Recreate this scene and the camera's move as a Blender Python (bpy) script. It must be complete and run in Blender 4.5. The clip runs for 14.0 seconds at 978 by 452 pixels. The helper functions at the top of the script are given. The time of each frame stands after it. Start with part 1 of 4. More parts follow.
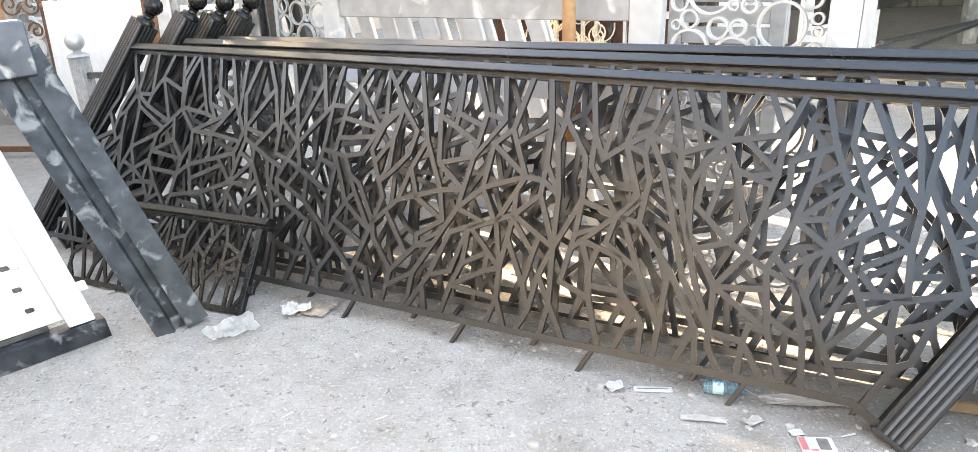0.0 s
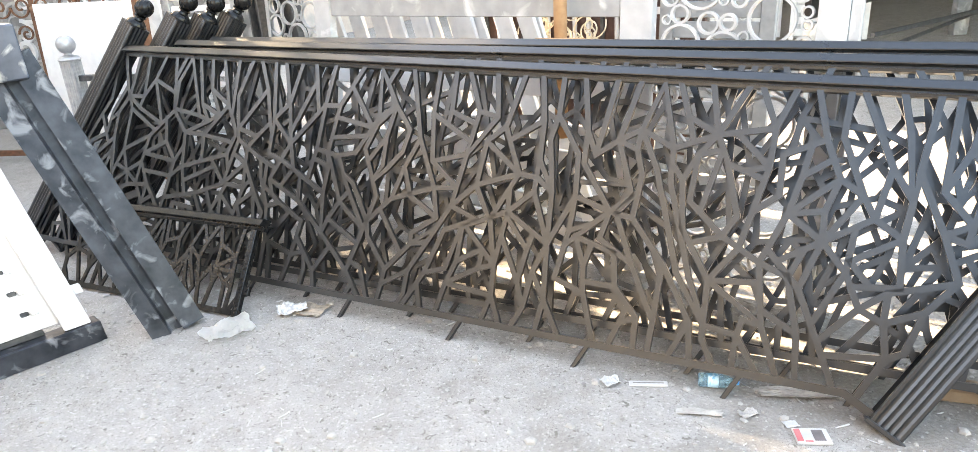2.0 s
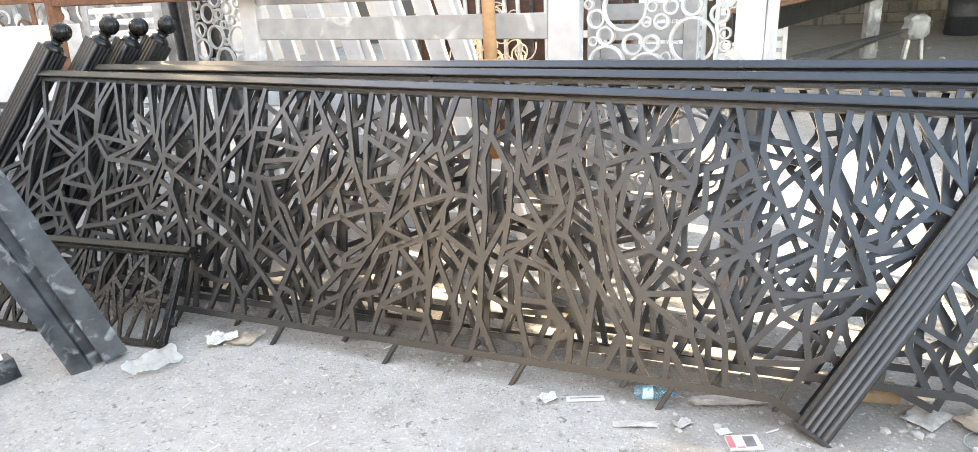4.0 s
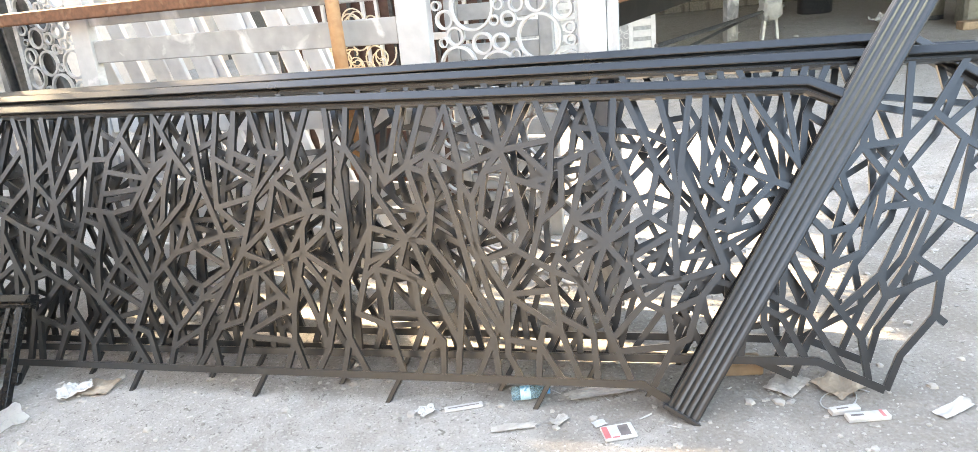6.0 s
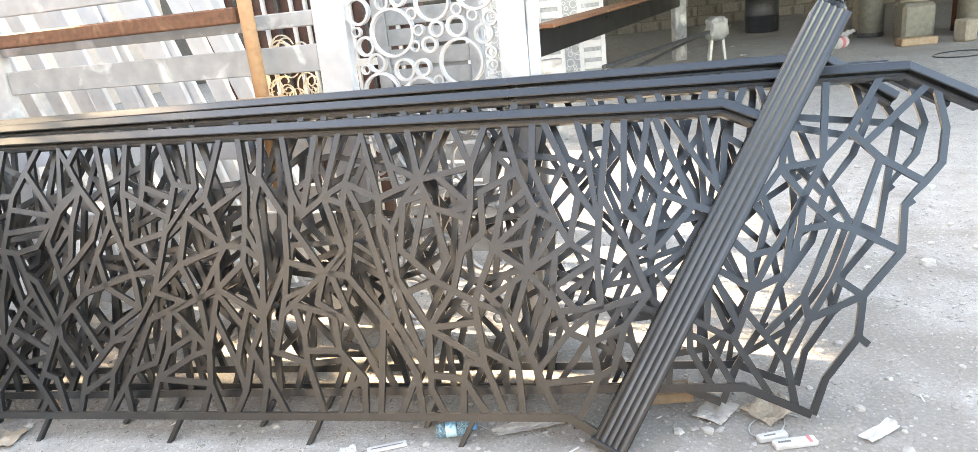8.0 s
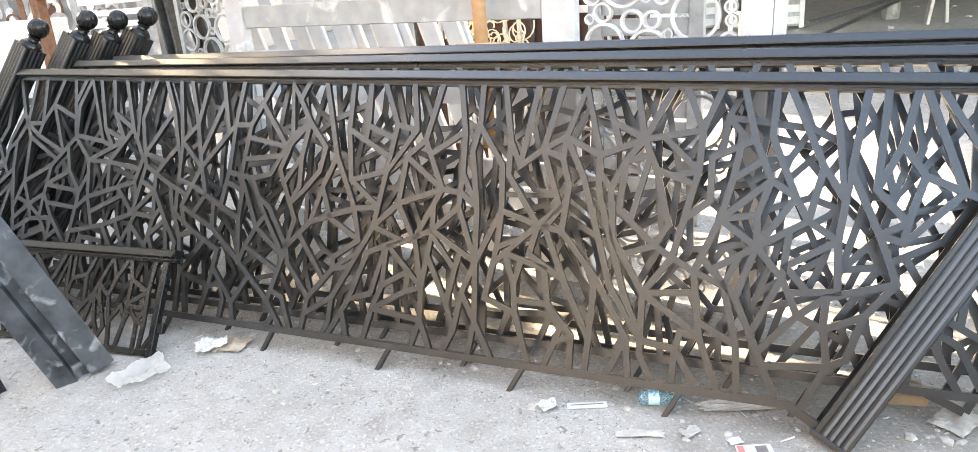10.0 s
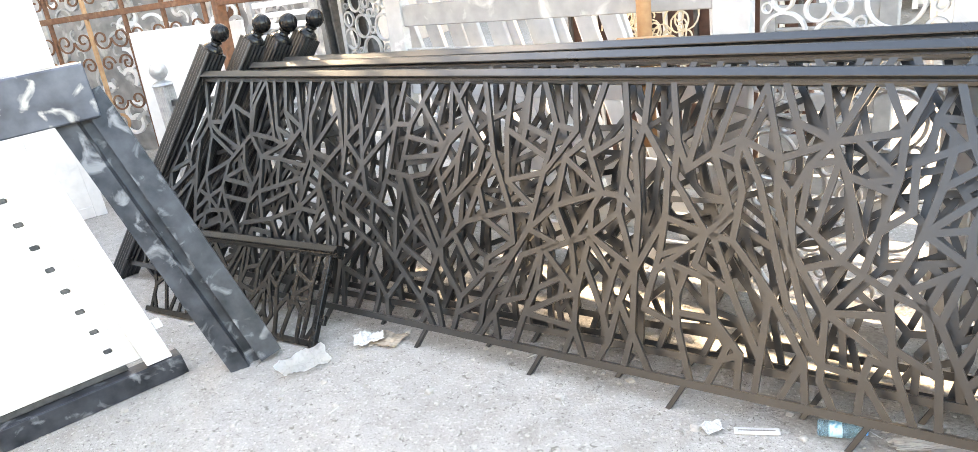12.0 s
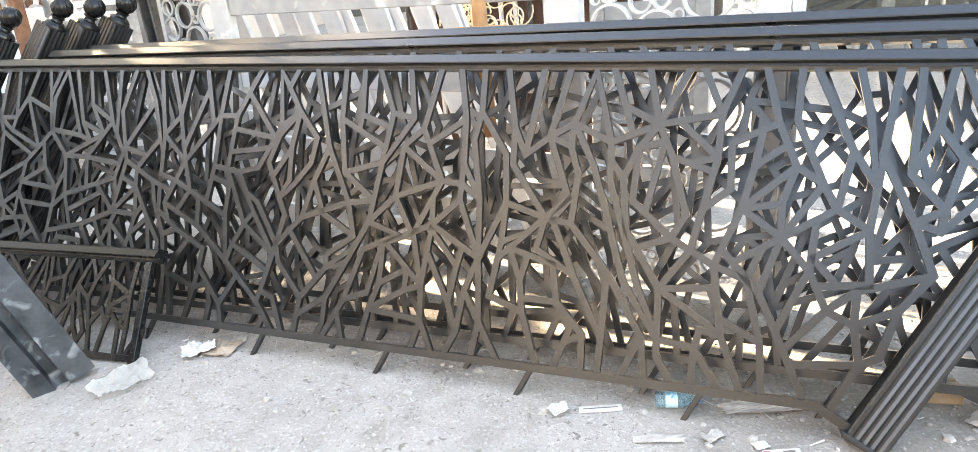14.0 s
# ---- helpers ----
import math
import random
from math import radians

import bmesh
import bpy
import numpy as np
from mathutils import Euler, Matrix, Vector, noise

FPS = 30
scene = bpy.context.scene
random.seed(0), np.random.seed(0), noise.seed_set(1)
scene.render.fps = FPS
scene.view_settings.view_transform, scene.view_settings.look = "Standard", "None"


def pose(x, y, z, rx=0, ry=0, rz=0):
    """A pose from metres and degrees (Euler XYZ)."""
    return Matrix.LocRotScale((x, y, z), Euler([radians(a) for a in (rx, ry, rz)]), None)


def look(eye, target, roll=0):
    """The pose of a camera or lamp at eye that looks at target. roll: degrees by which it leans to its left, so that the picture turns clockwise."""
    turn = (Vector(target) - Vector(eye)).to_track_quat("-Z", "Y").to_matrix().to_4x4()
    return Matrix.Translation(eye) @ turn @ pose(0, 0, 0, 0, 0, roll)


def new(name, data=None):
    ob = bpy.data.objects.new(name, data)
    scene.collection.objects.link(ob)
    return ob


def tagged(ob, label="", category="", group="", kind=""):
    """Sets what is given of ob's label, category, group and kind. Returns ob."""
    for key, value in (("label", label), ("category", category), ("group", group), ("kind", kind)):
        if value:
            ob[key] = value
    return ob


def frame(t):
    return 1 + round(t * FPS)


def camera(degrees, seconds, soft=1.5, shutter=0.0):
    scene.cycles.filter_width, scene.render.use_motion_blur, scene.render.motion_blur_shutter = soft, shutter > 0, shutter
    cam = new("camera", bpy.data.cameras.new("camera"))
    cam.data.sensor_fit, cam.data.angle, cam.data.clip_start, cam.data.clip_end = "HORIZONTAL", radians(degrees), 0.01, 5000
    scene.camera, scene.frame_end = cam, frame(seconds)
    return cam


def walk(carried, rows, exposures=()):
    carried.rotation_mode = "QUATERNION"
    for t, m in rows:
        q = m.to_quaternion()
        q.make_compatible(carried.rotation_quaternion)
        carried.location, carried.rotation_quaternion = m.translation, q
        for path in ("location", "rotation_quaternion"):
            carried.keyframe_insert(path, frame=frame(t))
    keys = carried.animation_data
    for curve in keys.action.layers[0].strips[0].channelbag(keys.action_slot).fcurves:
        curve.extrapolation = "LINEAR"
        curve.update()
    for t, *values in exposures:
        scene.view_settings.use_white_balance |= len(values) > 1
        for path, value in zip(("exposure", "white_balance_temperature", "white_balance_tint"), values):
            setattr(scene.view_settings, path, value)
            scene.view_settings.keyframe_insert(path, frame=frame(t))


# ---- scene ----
cam = camera(68.8, 14.0, 0.5)
PATH = [
    (0, (0.081, 0.036, 1.424), (0.016, 1.899, 0.7), -3.0),
    (0.5, (0.088, 0.029, 1.423), (0.025, 1.899, 0.717), -3.3),
    (1, (0.086, 0.019, 1.418), (0.038, 1.892, 0.718), -3.5),
    (1.5, (0.091, 0.018, 1.428), (0.039, 1.891, 0.727), -3.8),
    (2, (0.088, 0.03, 1.425), (0.034, 1.891, 0.694), -3.7),
    (2.2, (0.083, 0.031, 1.425), (0.009, 1.887, 0.684), -4.0),
    (4.3, (0.129, 0.022, 1.399), (0.332, 1.896, 0.73), -3.4),
    (4.5, (0.143, 0.024, 1.397), (0.408, 1.89, 0.726), -3.5),
    (5, (0.17, 0.034, 1.395), (0.483, 1.89, 0.719), -3.8),
    (5.5, (0.204, 0.046, 1.389), (0.545, 1.894, 0.704), -4.6),
    (6, (0.277, 0.062, 1.39), (0.648, 1.903, 0.701), -6.2),
    (6.5, (0.369, 0.065, 1.388), (0.763, 1.922, 0.757), -6.9),
    (7, (0.428, 0.075, 1.376), (0.862, 1.915, 0.724), -7.8),
    (7.5, (0.443, 0.079, 1.381), (0.956, 1.903, 0.743), -6.9),
    (8, (0.446, 0.095, 1.381), (0.914, 1.929, 0.736), -6.7),
    (8.5, (0.378, 0.108, 1.342), (0.732, 1.969, 0.701), -5.9),
    (8.7, (0.369, 0.119, 1.372), (0.654, 1.987, 0.717), -5.8),
    (10.8, (0.137, 0.221, 1.426), (0.103, 2.075, 0.678), -5.9),
    (11, (0.132, 0.227, 1.43), (0.068, 2.083, 0.688), -6.0),
    (11.5, (0.15, 0.263, 1.436), (0.009, 2.113, 0.69), -6.8),
    (12, (0.164, 0.29, 1.444), (-0.173, 2.124, 0.721), -8.8),
    (12.5, (0.142, 0.321, 1.431), (-0.139, 2.181, 0.752), -8.0),
    (13, (0.089, 0.366, 1.415), (-0.102, 2.218, 0.685), -7.9),
    (13.5, (0.098, 0.372, 1.382), (0.056, 2.221, 0.621), -6.7),
    (14, (0.182, 0.33, 1.36), (0.261, 2.182, 0.608), -6.1),
]
EXPOSURES = [(0, 3.98, 10300, 14), (5, 4.04, 10300, 14), (8, 4.03, 10300, 14), (11.5, 4.15, 10300, 14), (14, 4.13, 10300, 14)]
walk(cam, [(t, look(eye, target, roll)) for t, eye, target, roll in PATH], EXPOSURES)

# ---- world, sun, exposure ----
world = bpy.data.worlds.new("sky_world")
scene.world = world
world.use_nodes = True
wn = world.node_tree.nodes
sky = wn.new("ShaderNodeTexSky")
sky.sky_type = "NISHITA"
sky.sun_disc = False
SUN_EL, SUN_AZ = radians(25), radians(-48.8)   # azimuth clockwise from +y
sky.sun_elevation, sky.sun_rotation = SUN_EL, SUN_AZ
wn["Background"].inputs[1].default_value = 0.15
world.node_tree.links.new(sky.outputs[0], wn["Background"].inputs[0])
sun_data = bpy.data.lights.new("sun", "SUN")
sun_data.energy, sun_data.angle, sun_data.color = 5.0, radians(0.6), (1.0, 0.9, 0.76)
sun = new("sun", sun_data)
sun.matrix_world = look((10 * math.sin(SUN_AZ), 10 * math.cos(SUN_AZ), 10 * math.tan(SUN_EL)), (0, 0, 0))

# ---- materials ----


def material(name, dark, light, rough=0.5, metal=0.0, grain=40.0, bump=0.15, stain=None, stain_at=0.6, stain_scale=3.0, random_value=0.0, rough_var=0.12, spec=0.5, sheen=(1, 1, 1)):
    """A painted or raw surface: two colours mixed by fine grain, stains at a larger scale, gloss that varies with both."""
    m = bpy.data.materials.new(name)
    m.use_nodes = True
    n, l = m.node_tree.nodes, m.node_tree.links
    b = n["Principled BSDF"]
    co = n.new("ShaderNodeTexCoord")
    fine = n.new("ShaderNodeTexNoise")
    fine.inputs["Scale"].default_value, fine.inputs["Detail"].default_value = grain, 6
    l.new(co.outputs["Object"], fine.inputs["Vector"])
    mix = n.new("ShaderNodeMix")
    mix.data_type = "RGBA"
    mix.inputs["A"].default_value, mix.inputs["B"].default_value = (*dark, 1), (*light, 1)
    ramp = n.new("ShaderNodeMapRange")
    ramp.inputs["From Min"].default_value, ramp.inputs["From Max"].default_value = 0.3, 0.7
    l.new(fine.outputs["Fac"], ramp.inputs["Value"])
    l.new(ramp.outputs[0], mix.inputs["Factor"])
    colour = mix.outputs["Result"]
    big = n.new("ShaderNodeTexNoise")
    big.inputs["Scale"].default_value, big.inputs["Detail"].default_value, big.inputs["Distortion"].default_value = stain_scale, 8, 0.6
    l.new(co.outputs["Object"], big.inputs["Vector"])
    if stain:
        edge = n.new("ShaderNodeMapRange")
        edge.inputs["From Min"].default_value, edge.inputs["From Max"].default_value = stain_at, stain_at + 0.12
        l.new(big.outputs["Fac"], edge.inputs["Value"])
        over = n.new("ShaderNodeMix")
        over.data_type = "RGBA"
        over.inputs["B"].default_value = (*stain, 1)
        l.new(edge.outputs[0], over.inputs["Factor"])
        l.new(colour, over.inputs["A"])
        colour = over.outputs["Result"]
    if random_value:
        info = n.new("ShaderNodeObjectInfo")
        spread = n.new("ShaderNodeMapRange")
        spread.inputs["To Min"].default_value, spread.inputs["To Max"].default_value = 1 - random_value, 1 + random_value
        l.new(info.outputs["Random"], spread.inputs["Value"])
        hsv = n.new("ShaderNodeHueSaturation")
        l.new(spread.outputs[0], hsv.inputs["Value"])
        l.new(colour, hsv.inputs["Color"])
        colour = hsv.outputs["Color"]
    l.new(colour, b.inputs["Base Color"])
    gloss = n.new("ShaderNodeMapRange")
    gloss.inputs["To Min"].default_value, gloss.inputs["To Max"].default_value = max(0.02, rough - rough_var), min(1, rough + rough_var)
    l.new(big.outputs["Fac"], gloss.inputs["Value"])
    l.new(gloss.outputs[0], b.inputs["Roughness"])
    b.inputs["Metallic"].default_value = metal
    b.inputs["Specular IOR Level"].default_value = spec
    b.inputs["Specular Tint"].default_value = (*sheen, 1)
    if bump:
        bp = n.new("ShaderNodeBump")
        bp.inputs["Strength"].default_value, bp.inputs["Distance"].default_value = bump, 0.004
        l.new(fine.outputs["Fac"], bp.inputs["Height"])
        l.new(bp.outputs[0], b.inputs["Normal"])
    return m


BLACK = material("satin_black_paint", (0.006, 0.006, 0.0062), (0.011, 0.0107, 0.0105), 0.32, 0.0, 60, 0.08, (0.024, 0.023, 0.022), 0.63, 5, spec=0.72, sheen=(0.8, 0.9, 1.0))
BLACK_GLOSS = material("gloss_black_paint", (0.006, 0.006, 0.0065), (0.011, 0.011, 0.011), 0.24, 0.0, 60, 0.05, (0.02, 0.02, 0.02), 0.68, 5, spec=0.25, sheen=(0.85, 0.93, 1.0))
WORN_BLACK = material("worn_grey_black_paint", (0.005, 0.006, 0.009), (0.045, 0.05, 0.06), 0.42, 0.0, 11, 0.4, (0.16, 0.17, 0.185), 0.56, 13, spec=0.25, sheen=(0.8, 0.9, 1.0))
WHITE = material("white_primer", (0.56, 0.565, 0.57), (0.64, 0.64, 0.64), 0.5, 0.0, 18, 0.1, (0.5, 0.51, 0.52), 0.6, 6)
GATE_WHITE = material("smeared_white_primer", (0.36, 0.37, 0.38), (0.45, 0.455, 0.46), 0.5, 0.0, 14, 0.12, (0.64, 0.645, 0.65), 0.56, 7)
BLUE_GREY = material("worn_blue_grey_paint", (0.02, 0.028, 0.045), (0.085, 0.105, 0.14), 0.45, 0.0, 9, 0.35, (0.45, 0.45, 0.44), 0.58, 10, spec=0.4)
GREY_STEEL = material("bare_grey_steel", (0.3, 0.31, 0.32), (0.42, 0.43, 0.44), 0.4, 0.5, 30, 0.15, (0.6, 0.6, 0.6), 0.6, 5)
PUTTY = material("grey_primed_boards", (0.24, 0.25, 0.255), (0.33, 0.335, 0.34), 0.5, 0.0, 12, 0.1, (0.56, 0.565, 0.57), 0.57, 6)
RUST = material("rusty_steel", (0.1, 0.045, 0.026), (0.19, 0.085, 0.047), 0.8, 0.1, 35, 0.4, (0.26, 0.15, 0.09), 0.6, 9)
PALE_RUST = material("sunburnt_rusty_pipe", (0.36, 0.2, 0.11), (0.45, 0.27, 0.15), 0.7, 0.1, 30, 0.3, (0.22, 0.1, 0.06), 0.6, 7)
DARK_STEEL = material("dark_mill_steel", (0.05, 0.055, 0.06), (0.11, 0.115, 0.12), 0.5, 0.6, 30, 0.2)
BLOCK = material("grey_concrete_block", (0.1, 0.09, 0.08), (0.17, 0.155, 0.14), 0.9, 0, 30, 0.6, (0.07, 0.062, 0.055), 0.6, 4, 0.2)
MORTAR = material("mortar", (0.07, 0.065, 0.06), (0.11, 0.105, 0.095), 0.95, 0, 40, 0.5)

# ---- helpers of the scene ----


def mesh_of(name, bm):
    me = bpy.data.meshes.new(name)
    bmesh.ops.recalc_face_normals(bm, faces=bm.faces)
    bm.to_mesh(me)
    bm.free()
    return me


def part(name, bm, mat, parent=None, label="", smooth=False):
    """One mesh object, from a bmesh or a mesh, under a thing or a part."""
    me = bm if isinstance(bm, bpy.types.Mesh) else mesh_of(name, bm)
    if not me.materials:
        me.materials.append(mat)
    if smooth:
        for p in me.polygons:
            p.use_smooth = True
    ob = new(name, me)
    ob.parent = parent
    if label:
        ob["label"] = label
    return ob


def thing(name, m, label, category, group="", kind=""):
    ob = new(name)
    ob.empty_display_size = 0.1
    ob.matrix_world = m
    return tagged(ob, label, category, group, kind)


def box(bm, lo, hi, bevel=0.0, m=None):
    """A box between two corners, with softened edges, added to bm."""
    lo, hi = Vector(lo), Vector(hi)
    made = bmesh.ops.create_cube(bm, size=1.0, matrix=(m or Matrix()) @ Matrix.Translation((lo + hi) / 2) @ Matrix.Diagonal((*(hi - lo), 1)))
    if bevel:
        edges = list({e for v in made["verts"] for e in v.link_edges})
        bmesh.ops.bevel(bm, geom=edges, offset=bevel, segments=1, affect="EDGES", clamp_overlap=True)
    return bm


def boxed(lo, hi, bevel=0.003, m=None):
    return box(bmesh.new(), lo, hi, bevel, m)


def frame_along(a, b, up=(0, 0, 1)):
    """A turn whose z runs from a to b and whose x lies across up."""
    a, b = Vector(a), Vector(b)
    z = (b - a).normalized()
    x = Vector(up).cross(z)
    x = x.normalized() if x.length > 1e-4 else Vector((1, 0, 0))
    y = z.cross(x)
    m = Matrix((x, y, z)).transposed().to_4x4()
    m.translation = a
    return m


def bar(bm, a, b, w, d, up=(0, 0, 1), bevel=0.002):
    """A rectangular bar from a to b, w across and d deep."""
    ln = (Vector(b) - Vector(a)).length
    return box(bm, (-w / 2, -d / 2, 0), (w / 2, d / 2, ln), bevel, frame_along(a, b, up))


def rod(bm, a, b, r, r2=None, sides=12):
    ln = (Vector(b) - Vector(a)).length
    bmesh.ops.create_cone(bm, cap_ends=True, segments=sides, radius1=r, radius2=r if r2 is None else r2, depth=ln, matrix=frame_along(a, b) @ Matrix.Translation((0, 0, ln / 2)))
    return bm


def sweep(bm, points, profile, across=Vector((0, 0, 1))):
    """A closed profile of (side, out) swept along a line in the local xy plane with mitred bends; out is local z."""
    points = [Vector(p) for p in points]
    rings = []
    for i, p in enumerate(points):
        before = (p - points[i - 1]).normalized() if i else None
        after = (points[i + 1] - p).normalized() if i + 1 < len(points) else None
        d = ((before or after) + (after or before)).normalized()
        side = across.cross(d)
        k = 1 / max(0.3, d.dot(after or before))
        rings.append([bm.verts.new(p + side * (s * k) + across * o) for s, o in profile])
    for a, b in zip(rings, rings[1:]):
        for i in range(len(a)):
            j = (i + 1) % len(a)
            bm.faces.new((a[i], a[j], b[j], b[i]))
    bm.faces.new(rings[0])
    bm.faces.new(list(reversed(rings[-1])))
    return bm


def lathe(bm, profile, sides=20, m=None, ribs=0, depth=0.0, twist=0.0):
    """A profile of (radius, height) turned round z; ribs cut twisted flutes into it."""
    m = m or Matrix()
    rings = []
    for r, h in profile:
        ring = []
        for i in range(sides):
            a = 2 * math.pi * i / sides
            rr = r * (1 - depth * (0.5 - 0.5 * math.cos(ribs * (a + twist * h)))) if ribs else r
            ring.append(bm.verts.new(m @ Vector((rr * math.cos(a), rr * math.sin(a), h))))
        rings.append(ring)
    for a, b in zip(rings, rings[1:]):
        for i in range(sides):
            j = (i + 1) % sides
            bm.faces.new((a[i], a[j], b[j], b[i]))
    bm.faces.new(list(reversed(rings[0])))
    bm.faces.new(rings[-1])
    return bm


# ---- ground ----
def make_ground():
    m = bpy.data.materials.new("dusty_concrete_ground")
    m.use_nodes = True
    n, l = m.node_tree.nodes, m.node_tree.links
    b = n["Principled BSDF"]
    co = n.new("ShaderNodeTexCoord")

    def noise_at(scale, detail, distortion=0.0):
        t = n.new("ShaderNodeTexNoise")
        t.inputs["Scale"].default_value, t.inputs["Detail"].default_value, t.inputs["Distortion"].default_value = scale, detail, distortion
        l.new(co.outputs["Object"], t.inputs["Vector"])
        return t

    def blend(a, b2, fac):
        x = n.new("ShaderNodeMix")
        x.data_type = "RGBA"
        for slot, v in (("A", a), ("B", b2)):
            if isinstance(v, tuple):
                x.inputs[slot].default_value = (*v, 1)
            else:
                l.new(v, x.inputs[slot])
        l.new(fac, x.inputs["Factor"])
        return x.outputs["Result"]

    def band(t, lo, hi):
        r = n.new("ShaderNodeMapRange")
        r.inputs["From Min"].default_value, r.inputs["From Max"].default_value = lo, hi
        l.new(t.outputs["Fac"], r.inputs["Value"])
        return r.outputs[0]

    large, mid, fine, dust, chip = noise_at(0.9, 6, 0.5), noise_at(11, 9, 0.8), noise_at(75, 9), noise_at(230, 4), noise_at(38, 3, 1.5)
    c = blend((0.25, 0.237, 0.222), (0.33, 0.316, 0.3), band(mid, 0.3, 0.7))
    c = blend(c, (0.225, 0.21, 0.195), band(large, 0.54, 0.74))
    c = blend(c, (0.41, 0.397, 0.38), band(fine, 0.55, 0.68))
    c = blend(c, (0.15, 0.14, 0.128), band(chip, 0.63, 0.67))
    c = blend(c, (0.11, 0.103, 0.094), band(dust, 0.6, 0.67))
    # brown earth and crumbs trodden round the stack's free end, thinning out over the yard; its wide fade also puts
    # this side's shade into the colour
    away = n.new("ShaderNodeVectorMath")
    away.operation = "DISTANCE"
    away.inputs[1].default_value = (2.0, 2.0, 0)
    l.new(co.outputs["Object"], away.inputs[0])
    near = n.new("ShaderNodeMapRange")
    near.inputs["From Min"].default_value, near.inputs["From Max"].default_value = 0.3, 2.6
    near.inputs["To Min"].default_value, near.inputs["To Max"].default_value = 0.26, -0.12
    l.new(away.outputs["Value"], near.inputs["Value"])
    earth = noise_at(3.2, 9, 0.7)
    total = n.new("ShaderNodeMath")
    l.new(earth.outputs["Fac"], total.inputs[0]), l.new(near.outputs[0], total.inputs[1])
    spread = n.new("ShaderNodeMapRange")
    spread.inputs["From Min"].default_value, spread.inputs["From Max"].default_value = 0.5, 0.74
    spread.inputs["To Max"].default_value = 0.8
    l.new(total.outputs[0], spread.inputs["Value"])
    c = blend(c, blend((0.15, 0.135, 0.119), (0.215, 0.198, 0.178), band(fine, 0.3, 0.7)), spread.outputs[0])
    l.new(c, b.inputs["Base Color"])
    b.inputs["Roughness"].default_value = 0.92
    b1, b2 = n.new("ShaderNodeBump"), n.new("ShaderNodeBump")
    b1.inputs["Strength"].default_value, b1.inputs["Distance"].default_value = 0.5, 0.012
    b2.inputs["Strength"].default_value, b2.inputs["Distance"].default_value = 0.9, 0.006
    l.new(mid.outputs["Fac"], b1.inputs["Height"])
    l.new(fine.outputs["Fac"], b2.inputs["Height"])
    l.new(b1.outputs[0], b2.inputs["Normal"])
    l.new(b2.outputs[0], b.inputs["Normal"])
    bm = bmesh.new()
    bmesh.ops.create_grid(bm, x_segments=2, y_segments=2, size=600)
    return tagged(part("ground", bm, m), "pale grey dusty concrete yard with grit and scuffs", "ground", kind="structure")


make_ground()

# ---- railing panels ----
YAW = -math.atan(0.4934)
LEAN_BACK = 0.4304
U_AXIS = Vector((math.cos(YAW), math.sin(YAW), 0))
N_AXIS = Vector((-math.sin(YAW), math.cos(YAW), 0))
V_AXIS = (N_AXIS * LEAN_BACK + Vector((0, 0, 1))).normalized()
SLANT = 0.556                      # how far a post leans along the rail for each metre up the panel


def panel_pose(behind):
    m = Matrix((U_AXIS, V_AXIS, U_AXIS.cross(V_AXIS))).transposed().to_4x4()
    m.translation = N_AXIS * (2.132 + behind)
    return m


